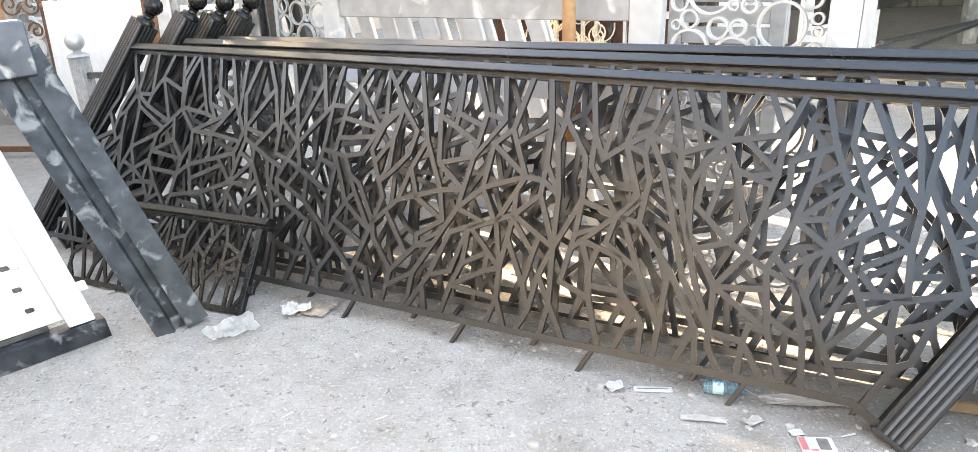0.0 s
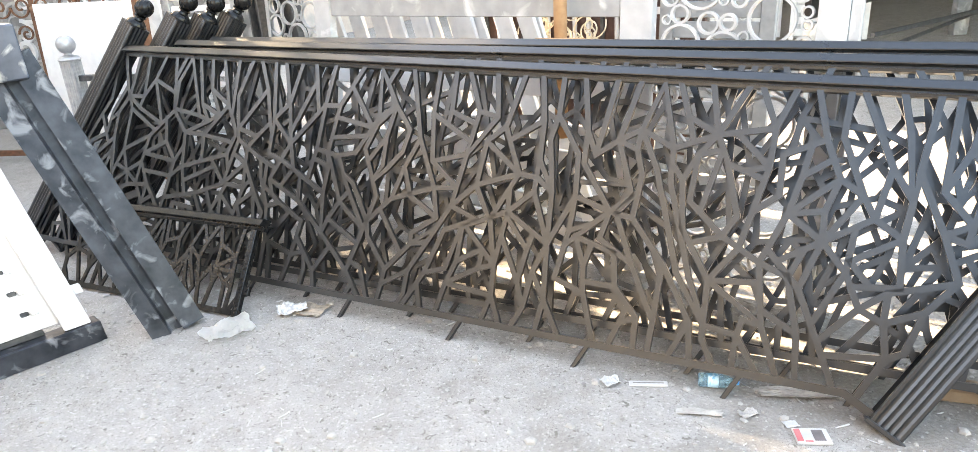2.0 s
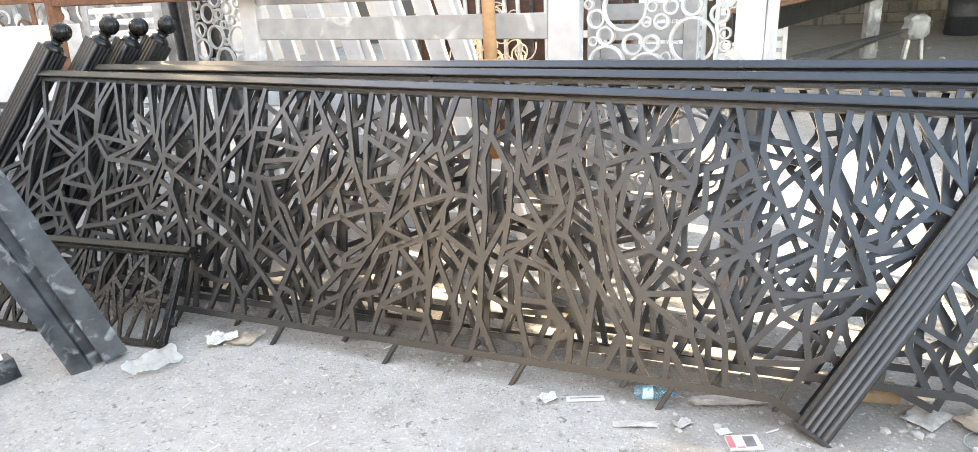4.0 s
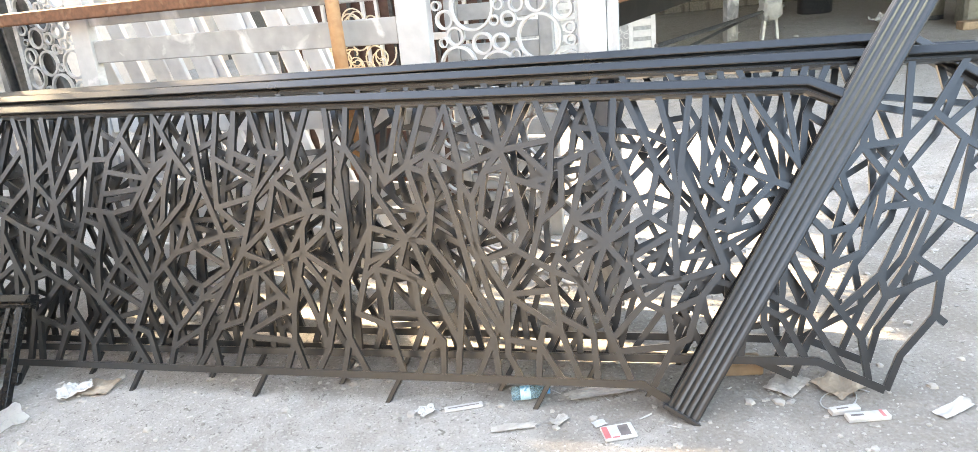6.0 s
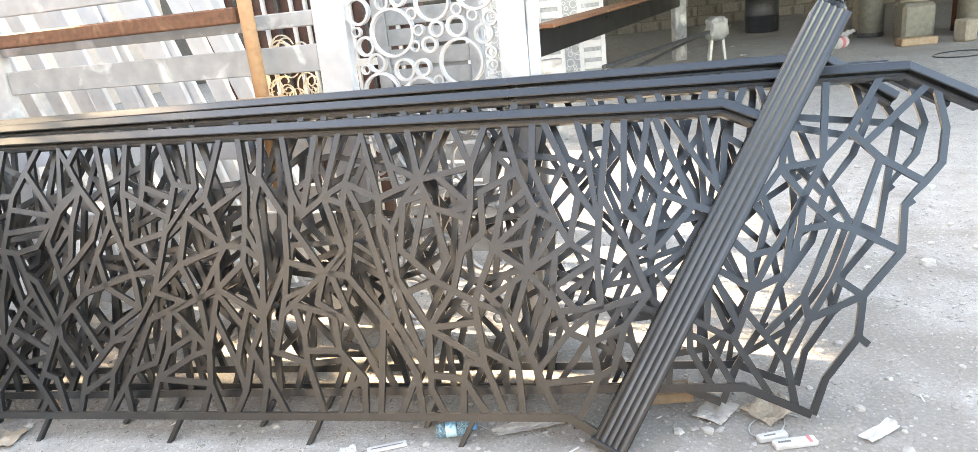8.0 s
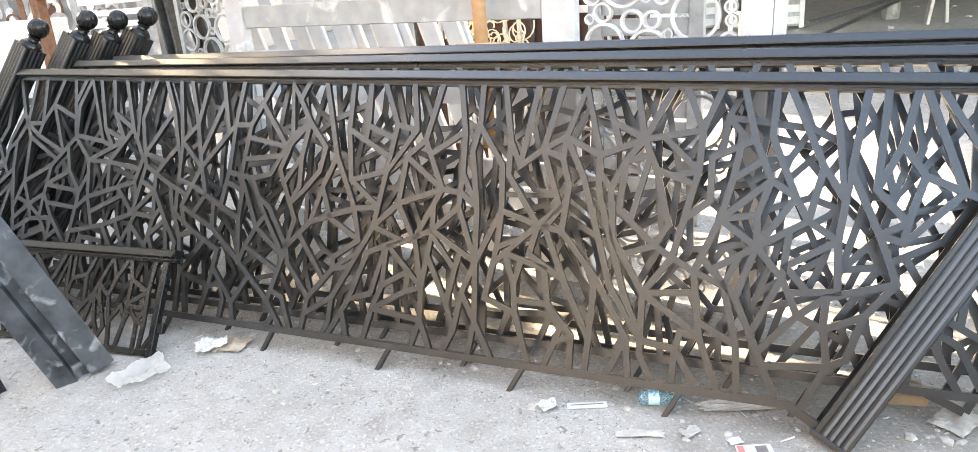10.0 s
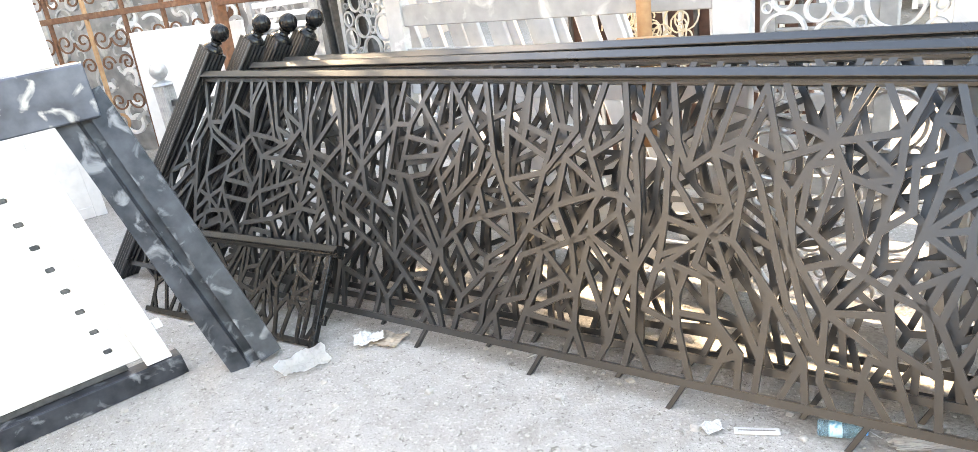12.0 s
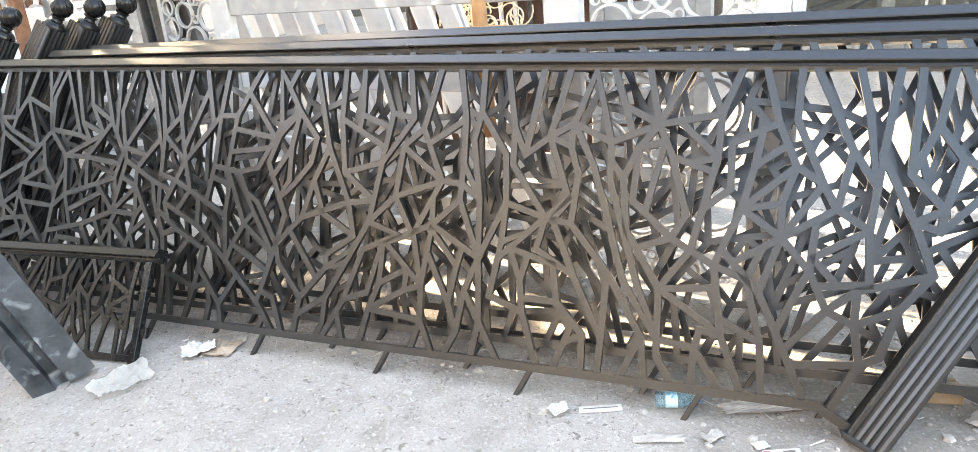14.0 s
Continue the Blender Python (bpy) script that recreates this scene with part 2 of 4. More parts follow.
def branch_graph(left, right, low, high, rng, open_right, dense=1.0, reach=1.0):
    """Nodes and bars of a cut branch pattern between two rails and two slanted ends. Straight bars grow from both rails, fork
    where they end and stop at the bar or rail that they meet; then further bars cross the widest gaps."""
    pos, links, segs = [], {}, []            # segs: (node a, node b, is it a bar)
    ends = np.zeros((0, 4))

    def node(p):
        pos.append(Vector(p))
        links[len(pos) - 1] = set()
        return len(pos) - 1

    def add(a, b, solid=True):
        nonlocal ends
        if a == b or b in links[a]:
            return
        segs.append((a, b, solid))
        ends = np.vstack((ends, (*pos[a], *pos[b])))
        if solid:
            links[a].add(b), links[b].add(a)

    def edge_line(side, r):
        u = side(r)
        return u, low(u) + (high(u) - low(u)) * r

    def wall(points):
        ids = [node(p) for p in points]
        for a, b in zip(ids, ids[1:]):
            add(a, b, False)

    def cast(p, d, longest, skip):
        """The first bar or rail that a ray meets: (distance, seg)."""
        q = ends[:, :2] - np.array(p)
        e = ends[:, 2:] - ends[:, :2]
        den = d.x * e[:, 1] - d.y * e[:, 0]
        den = np.where(np.abs(den) < 1e-9, 1e-9, den)
        t = (q[:, 0] * e[:, 1] - q[:, 1] * e[:, 0]) / den
        s = (q[:, 0] * d.y - q[:, 1] * d.x) / den
        ok = (t > 1e-4) & (s >= -0.001) & (s <= 1.001) & (t < longest)
        for k in skip:
            ok[k] = False
        if not ok.any():
            return None
        t = np.where(ok, t, 1e9)
        k = int(t.argmin())
        return float(t[k]), k

    def clear(p):
        """The distance from a place to the nearest bar or rail."""
        e = ends[:, 2:] - ends[:, :2]
        q = np.array(p) - ends[:, :2]
        f = np.clip((q * e).sum(1) / np.maximum((e * e).sum(1), 1e-9), 0, 1)
        return float(np.hypot(*(q - e * f[:, None]).T).min())

    def land(hit, p, d):
        """The node at which a ray meets what it hits, with that bar split there."""
        nonlocal ends
        dist, k = hit
        at = Vector(p) + d * dist
        a, b, solid = segs[k]
        if not solid:
            return node(at)
        for i in (a, b):
            if (pos[i] - at).length < 0.042:
                return i
        m = node(at)
        if {a, b} <= ragged:
            ragged.add(m)
        segs[k] = (a, m, True)
        ends[k] = (*pos[a], *pos[m])
        links[a].discard(b), links[b].discard(a)
        links[a].add(m), links[m].add(a)
        add(m, b)
        return m

    def widest_turn(i, d):
        """The smallest angle between a direction and the bars that leave a node."""
        return min((d.angle(pos[j] - pos[i]) for j in links[i]), default=math.pi)

    ragged = set()                           # the nodes of an open end
    r_line = [edge_line(right, r) for r in (0.0, 1.0)]
    l_line = [edge_line(left, r) for r in (0.0, 1.0)]
    for line, (u0, u1) in ((low, (l_line[0][0], r_line[0][0])), (high, (l_line[1][0], r_line[1][0]))):
        steps = 40
        wall([(u0 + (u1 - u0) * k / steps, line(u0 + (u1 - u0) * k / steps)) for k in range(steps + 1)])
    wall(l_line)
    if open_right:
        chain = []
        for k, r in enumerate((0.0, 0.13, 0.27, 0.4, 0.53, 0.66, 0.8, 0.92)):
            u, v = edge_line(right, r)
            chain.append(node((u + (0 if k == 0 else rng.uniform(-0.02, 0.01) - (0.025 if k % 2 else 0.0)), v)))
        u, v = edge_line(right, 1.0)
        chain.append(node((u - 0.1, high(u - 0.1))))
        ragged.update(chain)
        for a, b in zip(chain, chain[1:]):
            add(a, b)
        for i in chain[2:-1:3]:               # short cut stubs past the ragged end
            add(i, node(pos[i] + Vector((rng.uniform(0.015, 0.03), rng.uniform(-0.035, 0.035)))))
    else:
        wall(r_line)

    grow = []
    for line, sign, u0, u1 in ((high, -1, l_line[1][0], r_line[1][0]), (low, 1, l_line[0][0], r_line[0][0])):
        u, flip = u0 + 0.03, 1
        while u < u1 - 0.03:
            flip = -flip if rng.random() < 0.75 else flip
            turn = flip * radians(rng.uniform(2, 33) if sign < 0 else rng.uniform(8, 38))
            i = node((u, line(u)))
            grow.append((i, Vector((math.sin(turn), sign * math.cos(turn))), rng.uniform(0.12, 0.29) * reach * dense ** 0.5 if sign < 0 else rng.uniform(0.08, 0.18) * reach * dense ** 0.5))
            u += dense * (rng.uniform(0.07, 0.12) if flip > 0 else rng.uniform(0.03, 0.085))
    rng.shuffle(grow)

    def inside(p):
        r = (p.y - low(p.x)) / (high(p.x) - low(p.x))
        return 0 < r < 1 and left(r) < p.x < right(r) - 0.02

    for _ in range(1600):
        if not grow:
            break
        i, d, far = grow.pop(0)
        skip = [k for k, (a, b, _) in enumerate(segs) if i in (a, b)]
        start = pos[i] + d * 0.004
        best = None
        for k in range(7):
            turn = 0 if k == 0 else radians(rng.uniform(-24, 24))
            way = Vector((d.x * math.cos(turn) - d.y * math.sin(turn), d.x * math.sin(turn) + d.y * math.cos(turn)))
            hit = cast(start, way, far * 1.45, skip)
            run = min(far, hit[0]) if hit else far
            score = run / far + 9 * min(0.07, clear(pos[i] + way * run * 0.6)) - 0.3 * abs(turn)
            if widest_turn(i, way) < radians(24):
                score -= 1
            if hit:
                e = pos[segs[hit[1]][1]] - pos[segs[hit[1]][0]]
                if abs(math.sin(e.angle(way))) < 0.34:
                    score -= 0.6
            if best is None or score > best[0]:
                best = (score, way, hit, run)
        score, way, hit, run = best
        if run < 0.05 * reach or score < 0.1:
            continue
        if hit:
            add(i, land(hit, start, way))
            continue
        tip = pos[i] + way * run
        if not inside(tip):
            continue
        j = node(tip)
        add(i, j)
        bend = rng.choice((-1, 1))
        for turn in (bend * rng.uniform(0, 14), -bend * rng.uniform(40, 80)) if rng.random() < 0.5 else (rng.uniform(22, 55), -rng.uniform(22, 55)):
            t = radians(turn)
            w = Vector((way.x * math.cos(t) - way.y * math.sin(t), way.x * math.sin(t) + way.y * math.cos(t)))
            grow.insert(rng.randrange(len(grow) // 2, len(grow) + 1) if grow else 0, (j, w, rng.uniform(0.09, 0.21) * reach * dense ** 0.5))

    # bars across the widest gaps
    for _ in range(3000):
        r = rng.uniform(0.06, 0.95)
        u = rng.uniform(left(r), right(r))
        p = Vector((u, low(u) + (high(u) - low(u)) * r))
        if clear(p) < 0.056 * dense * reach ** 0.5:
            continue
        turn = rng.choice((-1, 1)) * radians(rng.uniform(20, 88))
        d = Vector((math.sin(turn), math.cos(turn)))
        ahead, behind = cast(p, d, 0.4, ()), cast(p, -d, 0.4, ())
        if not ahead or not behind or ahead[1] == behind[1]:
            continue
        if any(abs(math.sin((pos[segs[h[1]][1]] - pos[segs[h[1]][0]]).angle(d))) < 0.4 for h in (ahead, behind)):
            continue
        a = land(ahead, p, d)
        behind = cast(p, -d, 0.4, ())
        add(a, land(behind, p, -d))


    for i in links:                          # no two bars leave a node almost side by side
        for _ in range(3):
            order = sorted(links[i], key=lambda j: math.atan2(*(pos[j] - pos[i]).yx))
            for a, b in zip(order, order[1:] + order[:1]):
                gap = (math.atan2(*(pos[b] - pos[i]).yx) - math.atan2(*(pos[a] - pos[i]).yx)) % (2 * math.pi)
                if a != b and gap < radians(19):
                    far = max((a, b), key=lambda j: (pos[j] - pos[i]).length)
                    if len(links[far]) > 2 and len(links[i]) > 2 and not {i, far} <= ragged:
                        links[i].discard(far), links[far].discard(i)
                        break

    def on_rail(p):
        return min(abs(p.y - low(p.x)), abs(p.y - high(p.x))) < 0.006 or p.x < l_line[0][0] + (l_line[1][0] - l_line[0][0]) * (p.y - l_line[0][1]) / (l_line[1][1] - l_line[0][1]) + 0.006
    for _ in range(4):                       # loose ends are trimmed
        for i in list(links):
            if len(links[i]) == 1 and not on_rail(pos[i]):
                (j,) = links[i]
                if (open_right and pos[i].x > right(0.5) - 0.3 and (pos[i] - pos[j]).length < 0.075) or (not open_right and pos[i].x > right((pos[i].y - low(pos[i].x)) / (high(pos[i].x) - low(pos[i].x))) - 0.02):
                    continue
                links[i].clear(), links[j].discard(i)
    return pos, links


def cut_sheet(name, pos, links, width, thick, rng):
    """A flat cut sheet whose bars follow a graph, with mitred joints, its front face at local z = thick / 2."""
    verts, faces, corner = [], [], {}
    half = width / 2
    for i, near in links.items():
        if not near:
            continue
        p = pos[i]
        order = sorted(near, key=lambda j: math.atan2(*(pos[j] - p).yx))
        if len(order) == 1:
            d = (pos[order[0]] - p).normalized()
            s = Vector((-d.y, d.x))
            first = len(verts)
            verts += [p - s * half, p + s * half]
            corner[i, order[0]] = (first, first + 1)
            continue
        made = []
        for a, b in zip(order, order[1:] + order[:1]):
            da, db = (pos[a] - p).normalized(), (pos[b] - p).normalized()
            angle = (math.atan2(db.y, db.x) - math.atan2(da.y, da.x)) % (2 * math.pi)
            if angle < 1e-3:
                angle = 2 * math.pi
            mid = math.atan2(da.y, da.x) + angle / 2
            reach = half / max(0.12, abs(math.sin(angle / 2)))
            reach = min(reach, 0.46 * min((pos[a] - p).length, (pos[b] - p).length) + half * 0.3, 0.075)
            if angle > math.pi:
                reach = min(reach, half * 1.5)
            made.append(len(verts))
            verts.append(p + Vector((math.cos(mid), math.sin(mid))) * max(reach, half))
        for k, j in enumerate(order):
            corner[i, j] = (made[k - 1], made[k])      # right and left of the bar that leaves i
        if len(made) > 2:
            faces.append(tuple(made))
    sides = []
    for i, near in links.items():
        for j in near:
            if i < j:
                (r1, l1), (r2, l2) = corner[i, j], corner[j, i]
                faces.append((r1, l2, r2, l1))
                sides += [(r1, l2), (r2, l1)]
        if len(near) == 1:
            r, lft = corner[i, next(iter(near))]
            sides.append((lft, r))
    n = len(verts)
    z = thick / 2
    points = [(v.x, v.y, z) for v in verts] + [(v.x, v.y, -z) for v in verts]
    polys = list(faces) + [tuple(k + n for k in reversed(f)) for f in faces] + [(a, a + n, b + n, b) for a, b in sides]
    me = bpy.data.meshes.new(name)
    me.from_pydata(points, [], polys)
    me.validate()
    me.update()
    return me


def fluted_profile(w, ribs=4, deep=0.0045):
    """A square section with shallow grooves along each face."""
    out, h = [], w / 2
    for side in range(4):
        c, s = math.cos(side * math.pi / 2), math.sin(side * math.pi / 2)
        run = [(-h, -h + 0.004), (-h + 0.004, -h)]
        step = (w - 0.024) / ribs
        for k in range(ribs):
            x = -h + 0.012 + k * step
            run += [(x, -h), (x + step * 0.34, -h + deep), (x + step * 0.62, -h + deep), (x + step, -h)]
        out += [(x * c - y * s, x * s + y * c) for x, y in run]
    return out


def add_post(parent, u0, v0, length, w=0.104, ball=True, base=True):
    """A fluted square post that leans along the rail, with a base plate, a collar and a ribbed ball."""
    way = Vector((SLANT, 1, 0)).normalized()
    m = Matrix((Vector((way.y, -way.x, 0)), Vector((0, 0, -1)), way)).transposed().to_4x4()
    m.translation = Vector((u0 + 0.016, v0, -0.016))
    bm = bmesh.new()
    profile = fluted_profile(w)
    a = [bm.verts.new(m @ Vector((x, y, 0.0))) for x, y in profile]
    b = [bm.verts.new(m @ Vector((x, y, length))) for x, y in profile]
    for i in range(len(a)):
        j = (i + 1) % len(a)
        bm.faces.new((a[i], a[j], b[j], b[i]))
    bm.faces.new(a), bm.faces.new(list(reversed(b)))
    post = part("post", bm, BLACK, parent, "fluted square black post")
    if base:
        part("base_plate", boxed((-0.062, -0.062, -0.008), (0.062, 0.062, 0.006), 0.002, m), BLACK, post)
    part("collar", lathe(bmesh.new(), [(0.05, -0.002), (0.05, 0.006), (0.046, 0.016), (0.036, 0.026), (0.026, 0.032), (0.023, 0.042), (0.029, 0.047), (0.03, 0.054)], 24, m @ Matrix.Translation((0, 0, length))), BLACK_GLOSS, post, smooth=False)
    if ball:
        r = 0.047
        prof = [(max(0.004, r * math.sin(math.pi * k / 16)), r - r * math.cos(math.pi * k / 16)) for k in range(17)]
        part("ball_finial", lathe(bmesh.new(), prof, 64, m @ Matrix.Translation((0, 0, length + 0.05)), 12, 0.15, 14.0), BLACK_GLOSS, post, "ribbed glossy black ball", smooth=True)
    return post


RAIL_PROFILE = [(0.0, 0.01), (0.0, -0.03), (-0.022, -0.03), (-0.022, -0.02), (-0.054, -0.02), (-0.054, 0.006), (-0.044, 0.009), (-0.042, 0.004), (-0.036, 0.004), (-0.0345, 0.034), (-0.031, 0.035), (-0.005, 0.021)]
LOW_PROFILE = [(0.0, 0.0125), (0.0, -0.0125), (-0.025, -0.0125), (-0.025, 0.0125)]


def railing_panel(behind, left_u, left_v, bend, end, low_bend, low_end, label, seed, stubs=(), left_post=None, right_post=None):
    """A stair railing panel lying on its lower rail. left_u, left_v: the top rail's left end; bend, end: where its right end turns
    down; low_bend, low_end: the same of the lower rail."""
    rng = random.Random(seed)
    root = thing("railing_panel", panel_pose(behind), label, "railing", "stack of black railing panels")
    top = [(left_u, left_v, 0), (*bend, 0), (*end, 0)]
    low_left = left_u - 0.62
    low = [(low_left, 0.108, 0), (*low_bend, 0), (*low_end, 0)]
    part("top_rail", sweep(bmesh.new(), top, RAIL_PROFILE), BLACK, root, "stepped black top rail with a bent end")
    part("bottom_rail", sweep(bmesh.new(), low, LOW_PROFILE), BLACK, root)

    def along(line, u):
        for a, b in zip(line, line[1:]):
            if u <= b[0] or b is line[-1]:
                return a[1] + (b[1] - a[1]) * (u - a[0]) / (b[0] - a[0])

    u_left = left_u - 0.02
    pos, links = branch_graph(
        lambda r: u_left - SLANT * (left_v - 0.05 - 0.1) * (1 - r),
        lambda r: low_end[0] + (end[0] - 0.03 - low_end[0]) * r,
        lambda u: along(low, u) - 0.012, lambda u: along(top, u) - 0.045, rng, right_post is None, 1.03 if behind < 0.05 else 1.3 if behind < 0.15 else 1.6 if behind < 0.25 else 2.3)
    part("lattice", cut_sheet("lattice", pos, links, 0.0205, 0.015, rng), BLACK, root, "cut steel branch pattern, satin black")
    for u in stubs:
        a = Vector((u, 0.09, -0.006))
        part("anchor_leg", bar(bmesh.new(), a, a + Vector((-0.095 * 0.62, -0.112, 0)), 0.017, 0.017, (0, 0, 1)), BLACK, root)
    if left_post:
        add_post(root, *left_post)
    if right_post:
        add_post(root, *right_post)
    return root


railing_panel(0.0, -3.34, 1.152, (0.651, 1.051), (0.765, 0.998), (0.144, 0.106), (0.228, 0.056), "front black railing panel leaning on the stack, fluted posts", 12,
              (-2.27, -1.73, -1.2, -0.68, -0.16), (-3.985, 0.02, 1.42), (0.243, 0.008, 1.47))
railing_panel(0.1, -3.03, 1.165, (1.201, 1.103), (1.402, 0.986), (0.676, 0.142), (0.865, 0.06), "black railing panel with an open cut end, second in the stack", 24,
              (-2.0, -1.45, -0.9, -0.3, 0.2), (-3.79, 0.02, 1.44))
railing_panel(0.2, -2.9, 1.165, (0.99, 1.14), (1.2, 0.99), (0.5, 0.09), (0.616, 0.04), "black railing panel, third in the stack", 37,
              (-1.9, -1.3, -0.7, 0.0), (-3.69, 0.02, 1.42))
railing_panel(0.3, -2.75, 1.15, (1.2, 1.08), (1.4, 0.955), (0.68, 0.11), (0.86, 0.04), "black railing panel at the back of the stack", 41,
              (-1.8, -1.1, -0.4, 0.3), (-3.6, 0.02, 1.42))

# ---- walls that close the yard ----
def masonry(name, a, b, height, label, mat, z0=0.0, thick=0.24):
    a, b = Vector(a), Vector(b)
    d = b - a
    ob = part(name, boxed((0, -thick / 2, z0), (d.length, thick / 2, height), 0.01), mat)
    ob.matrix_world = Matrix.Translation((a.x, a.y, 0)) @ Matrix.Rotation(math.atan2(d.y, d.x), 4, "Z")
    return tagged(ob, label, "wall", kind="structure")


def un(u, n, z=0.0):
    """A place from its distance along the stack and behind it."""
    return U_AXIS * u + N_AXIS * n + Vector((0, 0, z))


TAN_PLASTER = material("tan_plaster", (0.52, 0.44, 0.385), (0.58, 0.5, 0.44), 0.9, 0, 20, 0.4, (0.4, 0.375, 0.35), 0.58, 1.5)
# out of view behind the camera; the black paint reflects it
masonry("wall_south", un(-9, -3.2), un(-0.6, -3.2), 4.7, "tan plastered workshop wall", TAN_PLASTER)
# low wall added out of view so the right-hand bars reflect dark brown
masonry("dark_reflection_wall", un(-0.5, -3.2), un(8, -3.2), 2.5, "unseen low brown wall added to darken the panels' reflections", material("brown_render", (0.24, 0.185, 0.14), (0.32, 0.25, 0.195), 0.9, 0, 20, 0.4, (0.2, 0.155, 0.12), 0.58, 1.5))
# unseen walls added on the west to shade the yard, with an opening that lets the low sun through
masonry("shade_wall_west_low", un(-9, -3.2), un(-9, -0.4), 4.2, "unseen low wall added to block the bright western sky", TAN_PLASTER)
masonry("shade_wall_west", un(-9, -0.4), un(-9, 4.3), 11.0, "unseen tall tan wall added to shade the yard", TAN_PLASTER)
masonry("shade_wall_west", un(-9, 8.4), un(-9, 24), 11.0, "unseen tall tan wall added to shade the yard", TAN_PLASTER)
masonry("shade_wall_sill", un(-9, 4.3), un(-9, 8.4), 2.4, "unseen tan wall added below the sun opening", TAN_PLASTER)
masonry("shade_wall_lintel", un(-9, 4.3), un(-9, 8.4), 11.0, "unseen tan wall added above the sun opening", TAN_PLASTER, 4.85)
# bars added out of view to break up the sunbeam through the opening
for k in range(4):
    masonry("sun_breaker_bar", un(-9, 4.34 + 0.1 * k), un(-9, 4.42 + 0.1 * k), 4.85, "unseen upright bar added to break up the sun", DARK_STEEL, 2.4, 0.05)
# plain roof added above the view to cut sky light on the far yard
yard_shade = part("shade_roof", boxed((2.5, 4.6, 2.9), (17.5, 20.0, 3.0), 0.01), material("shade_roof_grey", (0.16, 0.15, 0.14), (0.24, 0.23, 0.21), 0.8, 0.0, 10, 0.2))
tagged(yard_shade, "unseen plain roof added to darken the far yard", "roof", kind="structure")

# ---- white ring gate behind the stack ----
G_RIGHT = Vector((1.30, 2.52, 0))
G_WAY = Vector((-0.82, 0.57, 0)).normalized()
G_BACK = Vector((-G_WAY.y, G_WAY.x, 0)) * -1


def gate_pose(off=0.0, lean=0.06):
    up = (Vector((0, 0, 1)) + G_BACK * lean).normalized()
    m = Matrix((-G_WAY, up, (-G_WAY).cross(up))).transposed().to_4x4()
    m.translation = G_RIGHT + G_WAY * 2.6 + G_BACK * off
    return m


def ring(bm, x, y, r, w, z=0.012, sides=28):
    lo, hi = [], []
    for k in range(sides):
        a = 2 * math.pi * k / sides
        c, s = math.cos(a), math.sin(a)
        lo.append([bm.verts.new((x + (r - w) * c, y + (r - w) * s, d)) for d in (z, -z)])
        hi.append([bm.verts.new((x + r * c, y + r * s, d)) for d in (z, -z)])
    for k in range(sides):
        j = (k + 1) % sides
        bm.faces.new((lo[k][0], hi[k][0], hi[j][0], lo[j][0]))
        bm.faces.new((lo[k][1], lo[j][1], hi[j][1], hi[k][1]))
        bm.faces.new((hi[k][0], hi[k][1], hi[j][1], hi[j][0]))
        bm.faces.new((lo[k][0], lo[j][0], lo[j][1], lo[k][1]))
    return bm


def pack_rings(w, h, rng, sizes=(0.095, 0.075, 0.055, 0.042, 0.032, 0.022), tries=(30, 60, 160, 400, 900, 1800), gap=-0.006):
    """Circles of falling size packed into a w by h field until they touch."""
    done = []
    for r0, n in zip(sizes, tries):
        for _ in range(n):
            r = r0 * rng.uniform(0.86, 1.1)
            x, y = rng.uniform(r * 0.7, w - r * 0.7), rng.uniform(r, h - r)
            if all((x - a) ** 2 + (y - b) ** 2 > (r + c + gap) ** 2 for a, b, c in done):
                done.append((x, y, r))
    return done


def white_gate():
    root = thing("ring_gate", gate_pose(), "white primed steel gate with boards and a ring panel", "gate")
    H = 2.3
    for x, w in ((-0.13, 0.12), (1.705, 0.14), (2.46, 0.1)):
        part("stile", boxed((x, 0.02, -0.025), (x + w, H, 0.025), 0.003), GATE_WHITE, root)
    part("edge_angle", boxed((2.562, 0.02, -0.03), (2.6, H, 0.004), 0.003), GATE_WHITE, root)
    for k in range(10):
        y = 1.118 - 0.175 * 6 + 0.175 * k + (0.002 * (k % 3))
        # lower boards get the white material to stand in for sunlight on them
        part("board", boxed((-0.008, y, -0.014), (1.702, y + (0.108 if k % 2 == 0 else 0.06), 0.014), 0.004), PUTTY if k > 4 else WHITE, root, "smeared grey primer board" if k > 4 else "board made white to stand in for sunlight on it")
    rng = random.Random(5)
    for x, y, r in pack_rings(0.6, H - 0.1, rng):
        part("ring", ring(bmesh.new(), 1.85 + x, 0.05 + y, r, min(0.0095, r * 0.3)), GATE_WHITE, root)
    return root


white_gate()


def ring_screen():
    root = thing("ring_screen", gate_pose(0.05), "bare steel ring screen beside the gate", "screen")
    for x in (-0.62, -0.185):
        part("upright", boxed((x, 0.0, -0.015), (x + 0.03, 2.3, 0.015), 0.002), GREY_STEEL, root)
    for x, y, r in pack_rings(0.4, 1.3, random.Random(9), (0.07, 0.055, 0.042, 0.03, 0.02)):
        part("ring", ring(bmesh.new(), -0.59 + x, 0.9 + y, r, min(0.012, r * 0.35), 0.008, 20), GREY_STEEL, root)


ring_screen()


